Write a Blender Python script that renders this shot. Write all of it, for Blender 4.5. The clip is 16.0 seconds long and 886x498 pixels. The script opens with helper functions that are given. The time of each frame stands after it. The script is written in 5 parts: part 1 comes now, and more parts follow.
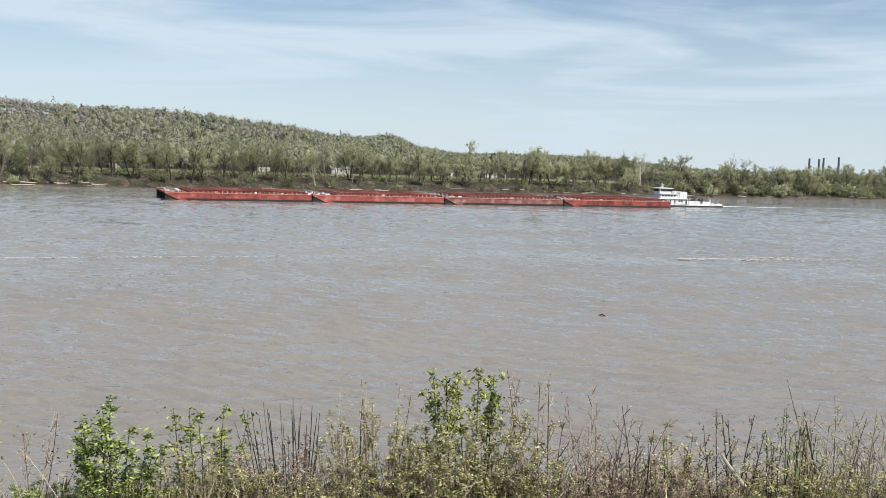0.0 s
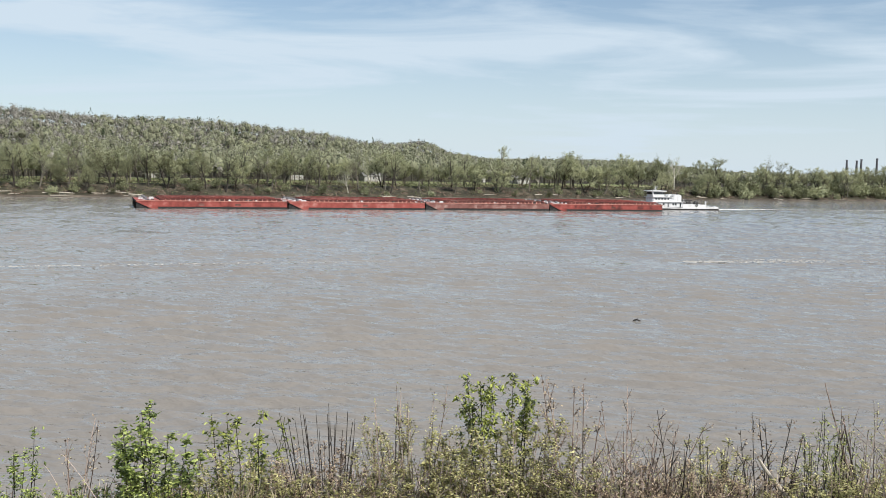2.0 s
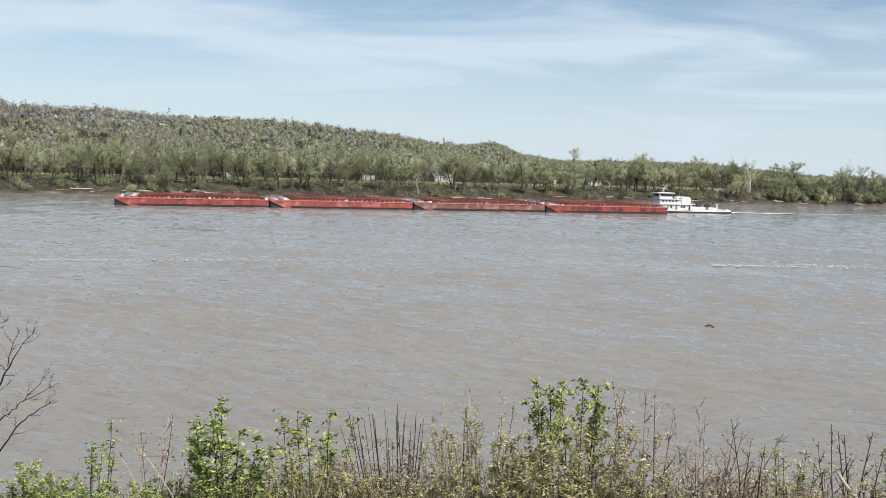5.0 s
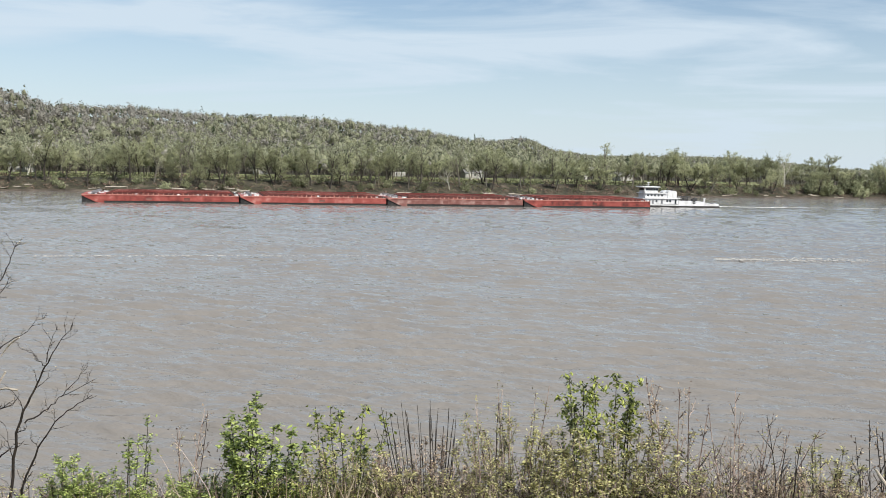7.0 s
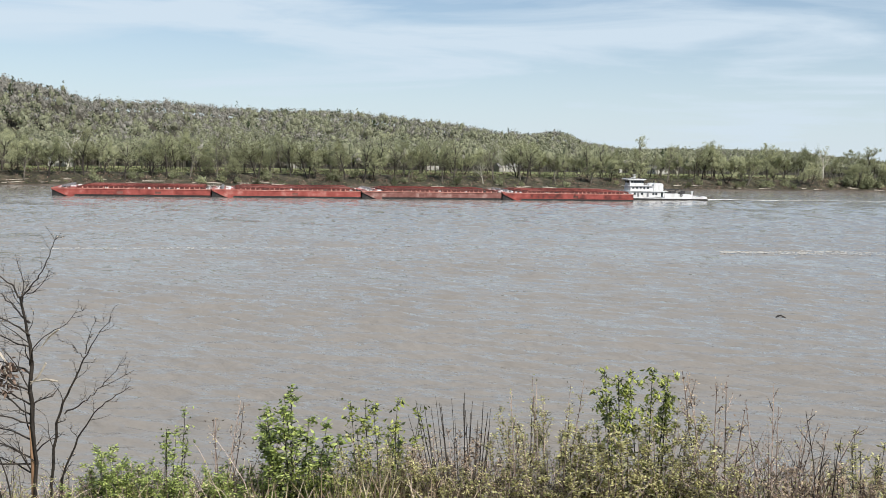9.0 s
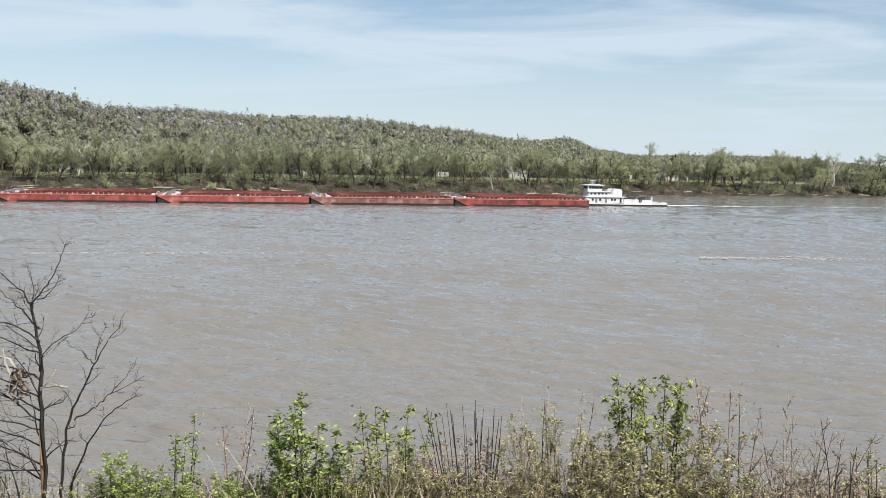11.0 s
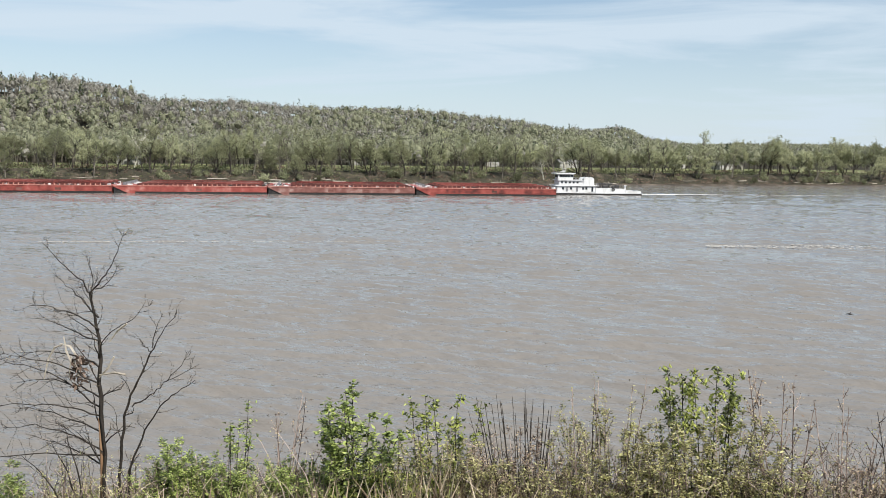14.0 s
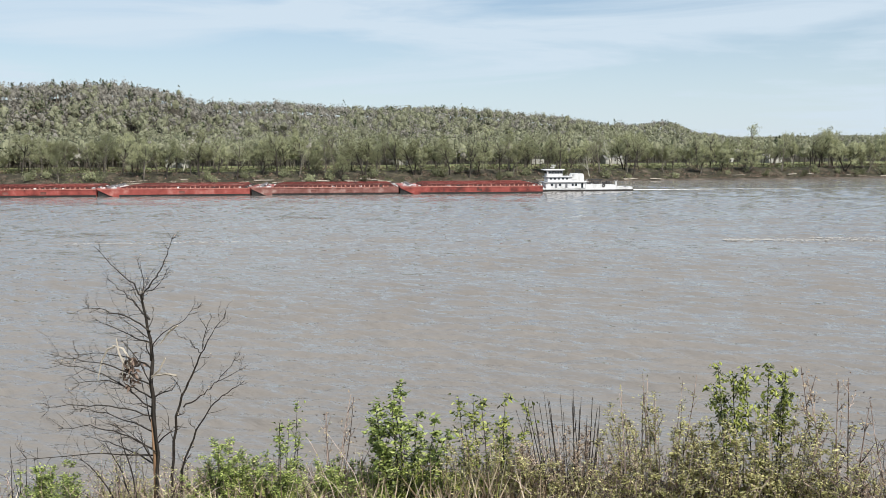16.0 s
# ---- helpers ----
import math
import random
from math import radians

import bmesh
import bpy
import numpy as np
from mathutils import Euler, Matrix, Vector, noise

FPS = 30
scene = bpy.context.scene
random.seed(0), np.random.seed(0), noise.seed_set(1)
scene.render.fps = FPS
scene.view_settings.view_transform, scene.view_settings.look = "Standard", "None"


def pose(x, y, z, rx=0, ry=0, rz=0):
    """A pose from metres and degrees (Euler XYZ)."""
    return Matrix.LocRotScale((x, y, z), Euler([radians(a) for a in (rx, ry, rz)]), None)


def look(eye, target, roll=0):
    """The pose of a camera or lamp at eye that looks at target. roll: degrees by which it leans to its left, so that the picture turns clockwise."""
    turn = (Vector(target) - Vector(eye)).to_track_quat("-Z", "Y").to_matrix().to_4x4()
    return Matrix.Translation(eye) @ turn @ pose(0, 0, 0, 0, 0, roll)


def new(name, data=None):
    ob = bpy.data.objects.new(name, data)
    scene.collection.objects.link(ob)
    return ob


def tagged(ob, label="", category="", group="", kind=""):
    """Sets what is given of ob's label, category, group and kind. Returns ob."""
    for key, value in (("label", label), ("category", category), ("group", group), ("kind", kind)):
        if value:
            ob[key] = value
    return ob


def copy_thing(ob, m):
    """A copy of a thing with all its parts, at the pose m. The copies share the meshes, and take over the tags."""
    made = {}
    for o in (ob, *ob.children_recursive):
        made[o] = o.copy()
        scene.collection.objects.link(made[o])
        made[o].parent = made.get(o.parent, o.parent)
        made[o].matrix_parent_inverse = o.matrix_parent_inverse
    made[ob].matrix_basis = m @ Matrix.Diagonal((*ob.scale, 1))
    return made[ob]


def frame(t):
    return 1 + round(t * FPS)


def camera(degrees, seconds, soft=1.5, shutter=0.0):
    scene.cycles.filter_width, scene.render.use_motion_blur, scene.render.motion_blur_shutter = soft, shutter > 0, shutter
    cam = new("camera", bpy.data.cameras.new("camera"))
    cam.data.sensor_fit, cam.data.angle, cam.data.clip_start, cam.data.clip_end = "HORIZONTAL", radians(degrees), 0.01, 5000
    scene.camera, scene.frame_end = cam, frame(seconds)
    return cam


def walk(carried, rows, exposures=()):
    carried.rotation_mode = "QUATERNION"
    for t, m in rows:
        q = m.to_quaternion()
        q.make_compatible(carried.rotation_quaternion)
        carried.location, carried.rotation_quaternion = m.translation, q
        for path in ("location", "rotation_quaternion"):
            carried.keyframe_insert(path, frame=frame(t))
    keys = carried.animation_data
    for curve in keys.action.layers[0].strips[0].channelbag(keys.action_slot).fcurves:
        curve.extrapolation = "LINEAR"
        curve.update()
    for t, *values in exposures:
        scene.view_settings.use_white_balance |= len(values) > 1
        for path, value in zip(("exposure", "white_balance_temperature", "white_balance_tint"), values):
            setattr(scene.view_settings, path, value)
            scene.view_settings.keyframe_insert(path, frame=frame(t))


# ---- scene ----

# ---- camera: held by hand on the near bank, turning slowly to the left ----
cam = camera(49.62, 16.0, soft=0.7)
EYE = 19.1  # above the river
PATH = [
    (0.0, 0.000, 0.000, 19.100, 84.73, -1.99, 0.18),
    (0.5, -0.002, -0.011, 19.102, 84.86, -1.86, 0.45),
    (1.0, -0.001, -0.017, 19.103, 84.97, -1.72, 0.98),
    (1.5, -0.006, -0.043, 19.103, 84.99, -1.45, 1.50),
    (2.0, -0.001, -0.034, 19.100, 85.04, -1.31, 2.10),
    (2.5, 0.003, -0.011, 19.097, 84.62, -1.41, 3.37),
    (3.0, -0.004, -0.022, 19.104, 84.73, -1.68, 4.12),
    (3.5, -0.006, -0.025, 19.103, 84.87, -1.69, 4.57),
    (4.0, -0.007, -0.017, 19.105, 85.01, -1.71, 5.12),
    (6.5, -0.019, -0.010, 19.101, 84.89, -1.48, 7.74),
    (7.0, -0.019, -0.016, 19.101, 84.72, -1.33, 8.13),
    (7.5, -0.018, -0.012, 19.099, 84.40, -1.20, 8.64),
    (8.0, -0.018, -0.018, 19.103, 84.54, -1.09, 8.80),
    (8.5, -0.021, -0.015, 19.099, 84.29, -1.15, 9.65),
    (11.0, -0.044, 0.032, 19.091, 84.67, -1.16, 10.70),
    (11.5, -0.034, 0.023, 19.088, 84.77, -1.07, 11.00),
    (12.0, -0.025, 0.007, 19.094, 84.66, -1.11, 11.56),
    (12.5, -0.027, 0.004, 19.097, 84.80, -1.12, 12.14),
    (13.0, -0.030, 0.008, 19.098, 84.92, -0.89, 12.40),
    (13.5, -0.032, 0.008, 19.096, 84.41, -0.93, 13.05),
    (14.0, -0.033, 0.011, 19.093, 84.03, -0.84, 13.71),
    (14.5, -0.036, 0.009, 19.093, 84.17, -0.64, 14.12),
    (15.0, -0.032, 0.012, 19.101, 84.28, -0.79, 15.45),
    (15.5, -0.029, 0.017, 19.096, 83.91, 0.27, 15.92),
    (16.0, -0.033, 0.019, 19.097, 83.92, 0.19, 16.35),
]
walk(cam, [(t, pose(x, y, z, rx, ry, rz)) for t, x, y, z, rx, ry, rz in PATH])

# ---- light: hazy spring sun from behind and to the right ----
SUN_EL, SUN_AZ = 47.0, 128.0  # degrees; azimuth clockwise from +y
world = bpy.data.worlds.new("sky")
scene.world = world
world.use_nodes = True
wn, wl = world.node_tree.nodes, world.node_tree.links
bg = wn["Background"]
sky = wn.new("ShaderNodeTexSky")
sky.sky_type, sky.sun_disc = "NISHITA", False
sky.sun_elevation, sky.sun_rotation = radians(SUN_EL), radians(SUN_AZ)
sky.air_density, sky.dust_density, sky.ozone_density = 1.0, 0.2, 1.6
wc = wn.new("ShaderNodeTexCoord")
wm = wn.new("ShaderNodeMapping")
wm.inputs["Scale"].default_value = (1.5, 1.5, 13.0)
wm.inputs["Rotation"].default_value = (0.0, 0.05, 0.5)
wno = wn.new("ShaderNodeTexNoise")
wno.inputs["Scale"].default_value, wno.inputs["Detail"].default_value = 1.6, 7.0
wno.inputs["Roughness"].default_value, wno.inputs["Distortion"].default_value = 0.55, 0.5
wr = wn.new("ShaderNodeValToRGB")
wr.color_ramp.elements[0].position, wr.color_ramp.elements[0].color = 0.36, (0.14, 0.14, 0.14, 1)
wr.color_ramp.elements[1].position, wr.color_ramp.elements[1].color = 0.59, (0.92, 0.92, 0.92, 1)
wx = wn.new("ShaderNodeMixRGB")
wx.inputs["Color2"].default_value = (7.1, 8.35, 9.5, 1)
wl.new(wc.outputs["Generated"], wm.inputs["Vector"])
wl.new(wm.outputs["Vector"], wno.inputs["Vector"])
wl.new(wno.outputs["Fac"], wr.inputs["Fac"])
wz = wn.new("ShaderNodeSeparateXYZ")
wh = wn.new("ShaderNodeMapRange")
wh.inputs["From Min"].default_value, wh.inputs["From Max"].default_value = 0.0, 0.22
wh.inputs["To Min"].default_value, wh.inputs["To Max"].default_value = 0.86, 0.0
wmax = wn.new("ShaderNodeMath")
wmax.operation = "MAXIMUM"
wl.new(wc.outputs["Generated"], wz.inputs["Vector"])
wl.new(wz.outputs["Z"], wh.inputs["Value"])
wl.new(wh.outputs["Result"], wmax.inputs[0])
wl.new(wr.outputs["Color"], wmax.inputs[1])
wl.new(wmax.outputs[0], wx.inputs["Fac"])
wt = wn.new("ShaderNodeMixRGB")
wt.blend_type = "MULTIPLY"
wt.inputs["Fac"].default_value, wt.inputs["Color2"].default_value = 1.0, (0.93, 1.02, 1.10, 1)
wl.new(sky.outputs["Color"], wt.inputs["Color1"])
wl.new(wt.outputs["Color"], wx.inputs["Color1"])
wl.new(wx.outputs["Color"], bg.inputs["Color"])
bg.inputs["Strength"].default_value = 0.075
sun = new("sun", bpy.data.lights.new("sun", "SUN"))
sun.data.energy, sun.data.angle, sun.data.color = 5.0, radians(0.6), (1.0, 0.965, 0.91)
_a, _e = radians(SUN_AZ), radians(SUN_EL)
sun.matrix_world = look((0, 0, 200), Vector((0, 0, 200)) - Vector((math.sin(_a) * math.cos(_e), math.cos(_a) * math.cos(_e), math.sin(_e))))
scene.view_settings.exposure = 0.3


# ---- materials ----
def ramp_mat(name, stops, scale=4.0, detail=5.0, rough=0.8, bump=0.0, bump_scale=20.0, stretch=(1, 1, 1), island=0.0,
             thing=0.0, metal=0.0, through_light=0.0, spec=0.3, coords="Object"):
    """Noise-driven colour between stops, with optional bump, per-piece variation and light passing through leaves."""
    m = bpy.data.materials.new(name)
    m.use_nodes = True
    n, l = m.node_tree.nodes, m.node_tree.links
    p, out = n["Principled BSDF"], n["Material Output"]
    tc = n.new("ShaderNodeTexCoord")
    mp = n.new("ShaderNodeMapping")
    mp.inputs["Scale"].default_value = stretch
    l.new(tc.outputs[coords], mp.inputs["Vector"])
    no = n.new("ShaderNodeTexNoise")
    no.inputs["Scale"].default_value, no.inputs["Detail"].default_value, no.inputs["Roughness"].default_value = scale, detail, 0.6
    l.new(mp.outputs["Vector"], no.inputs["Vector"])
    rp = n.new("ShaderNodeValToRGB")
    e = rp.color_ramp.elements
    while len(e) < len(stops):
        e.new(0.5)
    for k, (pos, col) in enumerate(stops):
        e[k].position, e[k].color = pos, (*col, 1)
    fac = no.outputs["Fac"]
    for amount, node_name, socket in ((island, "ShaderNodeNewGeometry", "Random Per Island"), (thing, "ShaderNodeObjectInfo", "Random")):
        if amount:
            src = n.new(node_name)
            ma = n.new("ShaderNodeMath")
            ma.operation = "MULTIPLY_ADD"
            ma.inputs[1].default_value = amount
            l.new(src.outputs[socket], ma.inputs[0])
            sub = n.new("ShaderNodeMath")
            sub.operation = "SUBTRACT"
            sub.inputs[1].default_value = amount / 2
            l.new(fac, sub.inputs[0])
            l.new(sub.outputs[0], ma.inputs[2])
            fac = ma.outputs[0]
    l.new(fac, rp.inputs["Fac"])
    l.new(rp.outputs["Color"], p.inputs["Base Color"])
    p.inputs["Roughness"].default_value, p.inputs["Metallic"].default_value = rough, metal
    p.inputs["Specular IOR Level"].default_value = spec
    if bump:
        nb = n.new("ShaderNodeTexNoise")
        nb.inputs["Scale"].default_value, nb.inputs["Detail"].default_value = bump_scale, 6.0
        l.new(mp.outputs["Vector"], nb.inputs["Vector"])
        bp = n.new("ShaderNodeBump")
        bp.inputs["Strength"].default_value, bp.inputs["Distance"].default_value = bump, 1.0 / bump_scale
        l.new(nb.outputs["Fac"], bp.inputs["Height"])
        l.new(bp.outputs["Normal"], p.inputs["Normal"])
    if through_light:
        tr = n.new("ShaderNodeBsdfTranslucent")
        l.new(rp.outputs["Color"], tr.inputs["Color"])
        mx = n.new("ShaderNodeMixShader")
        mx.inputs["Fac"].default_value = through_light
        l.new(p.outputs["BSDF"], mx.inputs[1])
        l.new(tr.outputs["BSDF"], mx.inputs[2])
        l.new(mx.outputs["Shader"], out.inputs["Surface"])
    return m


def water_mat():
    m = bpy.data.materials.new("muddy_river_water")
    m.use_nodes = True
    n, l = m.node_tree.nodes, m.node_tree.links
    p = n["Principled BSDF"]
    tc = n.new("ShaderNodeTexCoord")

    def noise_at(scale, stretch, detail, rot=0.39, rough=0.55, dist=0.0):
        mp = n.new("ShaderNodeMapping")
        mp.vector_type = "TEXTURE"
        mp.inputs["Rotation"].default_value = (0, 0, rot)
        mp.inputs["Scale"].default_value = stretch
        l.new(tc.outputs["Object"], mp.inputs["Vector"])
        no = n.new("ShaderNodeTexNoise")
        no.inputs["Scale"].default_value, no.inputs["Detail"].default_value = scale, detail
        no.inputs["Roughness"].default_value, no.inputs["Distortion"].default_value = rough, dist
        l.new(mp.outputs["Vector"], no.inputs["Vector"])
        return no.outputs["Fac"]

    def maths(op, a, b):
        ma = n.new("ShaderNodeMath")
        ma.operation = op
        for k, v in enumerate((a, b)):
            if hasattr(v, "type"):
                l.new(v, ma.inputs[k])
            else:
                ma.inputs[k].default_value = v
        return ma.outputs[0]

    gust = noise_at(0.018, (2.6, 1.0, 1.0), 4.0)          # wind patches tens of metres wide
    chop = noise_at(1.0, (2.4, 1.0, 1.0), 3.0, -0.14, 0.55, 0.2)   # short chop, crests across the wind
    sea = noise_at(0.42, (2.6, 1.0, 1.0), 2.0, -0.10, 0.5, 0.2)   # wave groups
    swell = noise_at(0.07, (3.0, 1.0, 1.0), 2.0, -0.2)
    silt = noise_at(0.008, (3.0, 1.0, 1.0), 5.0)
    rp = n.new("ShaderNodeValToRGB")
    rp.color_ramp.elements[0].position, rp.color_ramp.elements[0].color = 0.3, (0.172, 0.156, 0.139, 1)
    rp.color_ramp.elements[1].position, rp.color_ramp.elements[1].color = 0.7, (0.198, 0.181, 0.163, 1)
    l.new(silt, rp.inputs["Fac"])
    l.new(rp.outputs["Color"], p.inputs["Base Color"])
    p.inputs["IOR"].default_value = 1.33
    p.inputs["Roughness"].default_value = 0.05
    windy = maths("ADD", maths("MULTIPLY", gust, 2.0), -0.25)
    height = maths("ADD", maths("MULTIPLY", maths("ADD", chop, maths("MULTIPLY", sea, 1.3)), windy), maths("MULTIPLY", swell, 0.3))
    bp = n.new("ShaderNodeBump")
    bp.inputs["Strength"].default_value, bp.inputs["Distance"].default_value = 1.0, 0.36
    l.new(height, bp.inputs["Height"])
    l.new(bp.outputs["Normal"], p.inputs["Normal"])
    return m


WATER = water_mat()
MUD = ramp_mat("river_mud", [(0.3, (0.030, 0.024, 0.018)), (0.5, (0.065, 0.051, 0.039)), (0.75, (0.17, 0.14, 0.11))], 0.12, 8, 0.9, 0.6, 0.6)
MEADOW = ramp_mat("meadow_ground", [(0.3, (0.111, 0.123, 0.045)), (0.55, (0.221, 0.238, 0.108)), (0.75, (0.357, 0.344, 0.234))], 0.05, 8, 0.95, 0.4, 0.5)
# Brown brush and earth, darkened to hold the trees' shade in its colour.
SLOPE = ramp_mat("shaded_brushy_bank_slope", [(0.3, (0.02, 0.018, 0.012)), (0.5, (0.042, 0.038, 0.024)), (0.62, (0.08, 0.065, 0.046)), (0.78, (0.18, 0.14, 0.105))], 0.22, 8, 0.95, 0.7, 0.8)
DRY_EARTH = ramp_mat("bank_earth_with_litter", [(0.3, (0.10, 0.075, 0.045)), (0.55, (0.24, 0.19, 0.12)), (0.75, (0.36, 0.30, 0.20))], 3.0, 8, 0.95, 0.8, 14)
FOREST = ramp_mat("spring_forest_leaf", [(0.22, (0.165, 0.165, 0.115)), (0.45, (0.238, 0.240, 0.158)), (0.6, (0.300, 0.306, 0.196)), (0.80, (0.40, 0.405, 0.265))], 0.10, 3, 0.85, 0, 1, (1, 1, 1), 0.16, 0, 0, 0.42)
BARE_WOOD = ramp_mat("leafless_forest_twigs", [(0.22, (0.165, 0.154, 0.130)), (0.5, (0.270, 0.254, 0.216)), (0.78, (0.40, 0.38, 0.33))], 0.10, 3, 0.9, 0, 1, (1, 1, 1), 0.2, 0, 0, 0.38)
EVERGREEN = ramp_mat("dark_evergreen_needles", [(0.3, (0.035, 0.05, 0.025)), (0.7, (0.07, 0.09, 0.045))], 0.1, 3, 0.9, 0, 1, (1, 1, 1), 0.3, 0, 0, 0.2)
CROWN = ramp_mat("young_tree_leaf", [(0.25, (0.20, 0.20, 0.115)), (0.5, (0.325, 0.335, 0.185)), (0.75, (0.45, 0.455, 0.28))], 0.12, 3, 0.8, 0, 1, (1, 1, 1), 0.3, 0.45, 0, 0.45)
BARK = ramp_mat("grey_bark", [(0.3, (0.035, 0.029, 0.024)), (0.55, (0.075, 0.065, 0.053)), (0.75, (0.18, 0.16, 0.13))], 1.2, 6, 0.9, 0.5, 6, (1, 1, 0.3), 0, 0.5)
DEAD_BRUSH = ramp_mat("dead_brush", [(0.3, (0.045, 0.03, 0.022)), (0.5, (0.11, 0.076, 0.056)), (0.75, (0.28, 0.20, 0.155))], 0.3, 5, 0.95, 0, 1, (1, 1, 1), 0.5, 0, 0, 0.2)
BUSH = ramp_mat("olive_bush_leaf", [(0.25, (0.143, 0.150, 0.085)), (0.5, (0.247, 0.260, 0.143)), (0.75, (0.390, 0.403, 0.240))], 0.3, 3, 0.85, 0, 1, (1, 1, 1), 0.4, 0.5, 0, 0.35)
SCRUB = ramp_mat("bank_brush_leaf", [(0.3, (0.042, 0.046, 0.021)), (0.5, (0.090, 0.097, 0.045)), (0.75, (0.20, 0.205, 0.11))], 0.15, 4, 0.9, 0, 1, (1, 1, 1), 0.5, 0, 0, 0.25)
PALE_BARK = ramp_mat("pale_sycamore_bark", [(0.3, (0.3, 0.27, 0.22)), (0.6, (0.55, 0.52, 0.45))], 1.0, 5, 0.85, 0.3, 5)
RED = ramp_mat("faded_red_hull_paint", [(0.30, (0.060, 0.019, 0.016)), (0.45, (0.215, 0.046, 0.037)), (0.62, (0.300, 0.074, 0.060)), (0.80, (0.42, 0.19, 0.16))], 0.5, 9, 0.65, 0.25, 2.0, (0.6, 1, 0.55), 0, 0.3)
RUST = ramp_mat("rusty_hull_paint", [(0.28, (0.055, 0.026, 0.021)), (0.45, (0.150, 0.058, 0.048)), (0.62, (0.215, 0.098, 0.083)), (0.80, (0.34, 0.23, 0.20))], 0.6, 9, 0.75, 0.3, 2.0, (0.6, 1, 0.55), 0, 0.3)
COAMING = ramp_mat("dark_red_coaming_steel", [(0.3, (0.045, 0.016, 0.014)), (0.55, (0.10, 0.03, 0.025)), (0.75, (0.30, 0.09, 0.07))], 0.8, 7, 0.65, 0.2, 3.0)
# Worn pink plate, paled so that sunlit edges are part of the colour.
DECK = ramp_mat("worn_sunlit_pink_plate", [(0.3, (0.26, 0.085, 0.065)), (0.55, (0.42, 0.20, 0.16)), (0.75, (0.62, 0.42, 0.35))], 0.7, 7, 0.7, 0.15, 4.0)
# Black boot paint, used again where shade is painted at the barge bows.
BOOT_BLACK = ramp_mat("black_boot_paint_and_bow_shade", [(0.3, (0.012, 0.012, 0.013)), (0.7, (0.04, 0.036, 0.033))], 1.0, 5, 0.6, 0.2, 4.0)
WHITE = ramp_mat("white_marine_paint", [(0.28, (0.414, 0.404, 0.389)), (0.48, (0.583, 0.583, 0.580)), (0.8, (0.677, 0.677, 0.684))], 0.6, 7, 0.45, 0.05, 4.0, (1, 1, 0.35))
GREY = ramp_mat("grey_deck_steel", [(0.3, (0.10, 0.10, 0.11)), (0.7, (0.22, 0.22, 0.23))], 1.0, 6, 0.6, 0.1, 5.0)
DARK_STEEL = ramp_mat("dark_machinery_steel", [(0.3, (0.02, 0.02, 0.022)), (0.7, (0.07, 0.065, 0.06))], 1.5, 6, 0.5, 0.2, 6.0)
RUBBER = ramp_mat("black_rubber", [(0.3, (0.015, 0.015, 0.015)), (0.7, (0.035, 0.034, 0.033))], 3.0, 4, 0.8)
GLASS = ramp_mat("dark_window_glass", [(0.3, (0.012, 0.016, 0.02)), (0.7, (0.03, 0.035, 0.04))], 1.0, 2, 0.06, spec=0.6)
FOAM = ramp_mat("river_foam", [(0.3, (0.45, 0.43, 0.40)), (0.6, (0.72, 0.71, 0.69)), (0.8, (0.85, 0.85, 0.84))], 0.8, 8, 0.8, 0.5, 2.0)
SILT_FOAM = ramp_mat("thin_silty_foam", [(0.3, (0.22, 0.205, 0.185)), (0.7, (0.36, 0.345, 0.32))], 0.5, 8, 0.6, 0.4, 2.0)
DRIFT = ramp_mat("bleached_driftwood", [(0.3, (0.26, 0.22, 0.17)), (0.7, (0.5, 0.45, 0.38))], 1.2, 6, 0.9, 0.3, 6.0)
WET_WOOD = ramp_mat("wet_black_wood", [(0.3, (0.015, 0.013, 0.011)), (0.7, (0.05, 0.042, 0.035))], 2.0, 6, 0.45, 0.4, 8.0)
CONCRETE = ramp_mat("stack_concrete", [(0.3, (0.085, 0.085, 0.09)), (0.7, (0.13, 0.13, 0.14))], 0.05, 5, 0.9)
SIDING = ramp_mat("pale_house_siding", [(0.3, (0.30, 0.29, 0.27)), (0.7, (0.46, 0.45, 0.42))], 0.5, 4, 0.7, 0.2, 6.0, (0.1, 0.1, 3.0), 0, 0.4)
SHINGLE = ramp_mat("grey_roof_shingle", [(0.3, (0.16, 0.155, 0.15)), (0.7, (0.30, 0.29, 0.28))], 1.5, 5, 0.9, 0.3, 6.0)
# Wide tone range per leaf paints in sunlit and shaded leaves.
LEAF_A = ramp_mat("fresh_green_leaf", [(0.15, (0.028, 0.040, 0.008)), (0.45, (0.150, 0.180, 0.032)), (0.8, (0.40, 0.43, 0.11))], 5.0, 3, 0.4, 0, 1, (1, 1, 1), 0.8, 0, 0, 0.25, 0.3)
LEAF_B = ramp_mat("bright_green_leaf", [(0.15, (0.036, 0.052, 0.013)), (0.45, (0.185, 0.240, 0.055)), (0.8, (0.44, 0.50, 0.16))], 5.0, 3, 0.4, 0, 1, (1, 1, 1), 0.8, 0, 0, 0.25, 0.3)
LEAF_C = ramp_mat("olive_bud_leaf", [(0.10, (0.050, 0.046, 0.017)), (0.45, (0.315, 0.300, 0.110)), (0.82, (0.64, 0.60, 0.30))], 5.0, 3, 0.5, 0, 1, (1, 1, 1), 0.85, 0, 0, 0.40, 0.4)
LEAF_D = ramp_mat("reddish_bud_leaf", [(0.12, (0.036, 0.024, 0.019)), (0.5, (0.215, 0.150, 0.105)), (0.85, (0.54, 0.43, 0.29))], 5.0, 3, 0.6, 0, 1, (1, 1, 1), 0.85, 0, 0, 0.3)
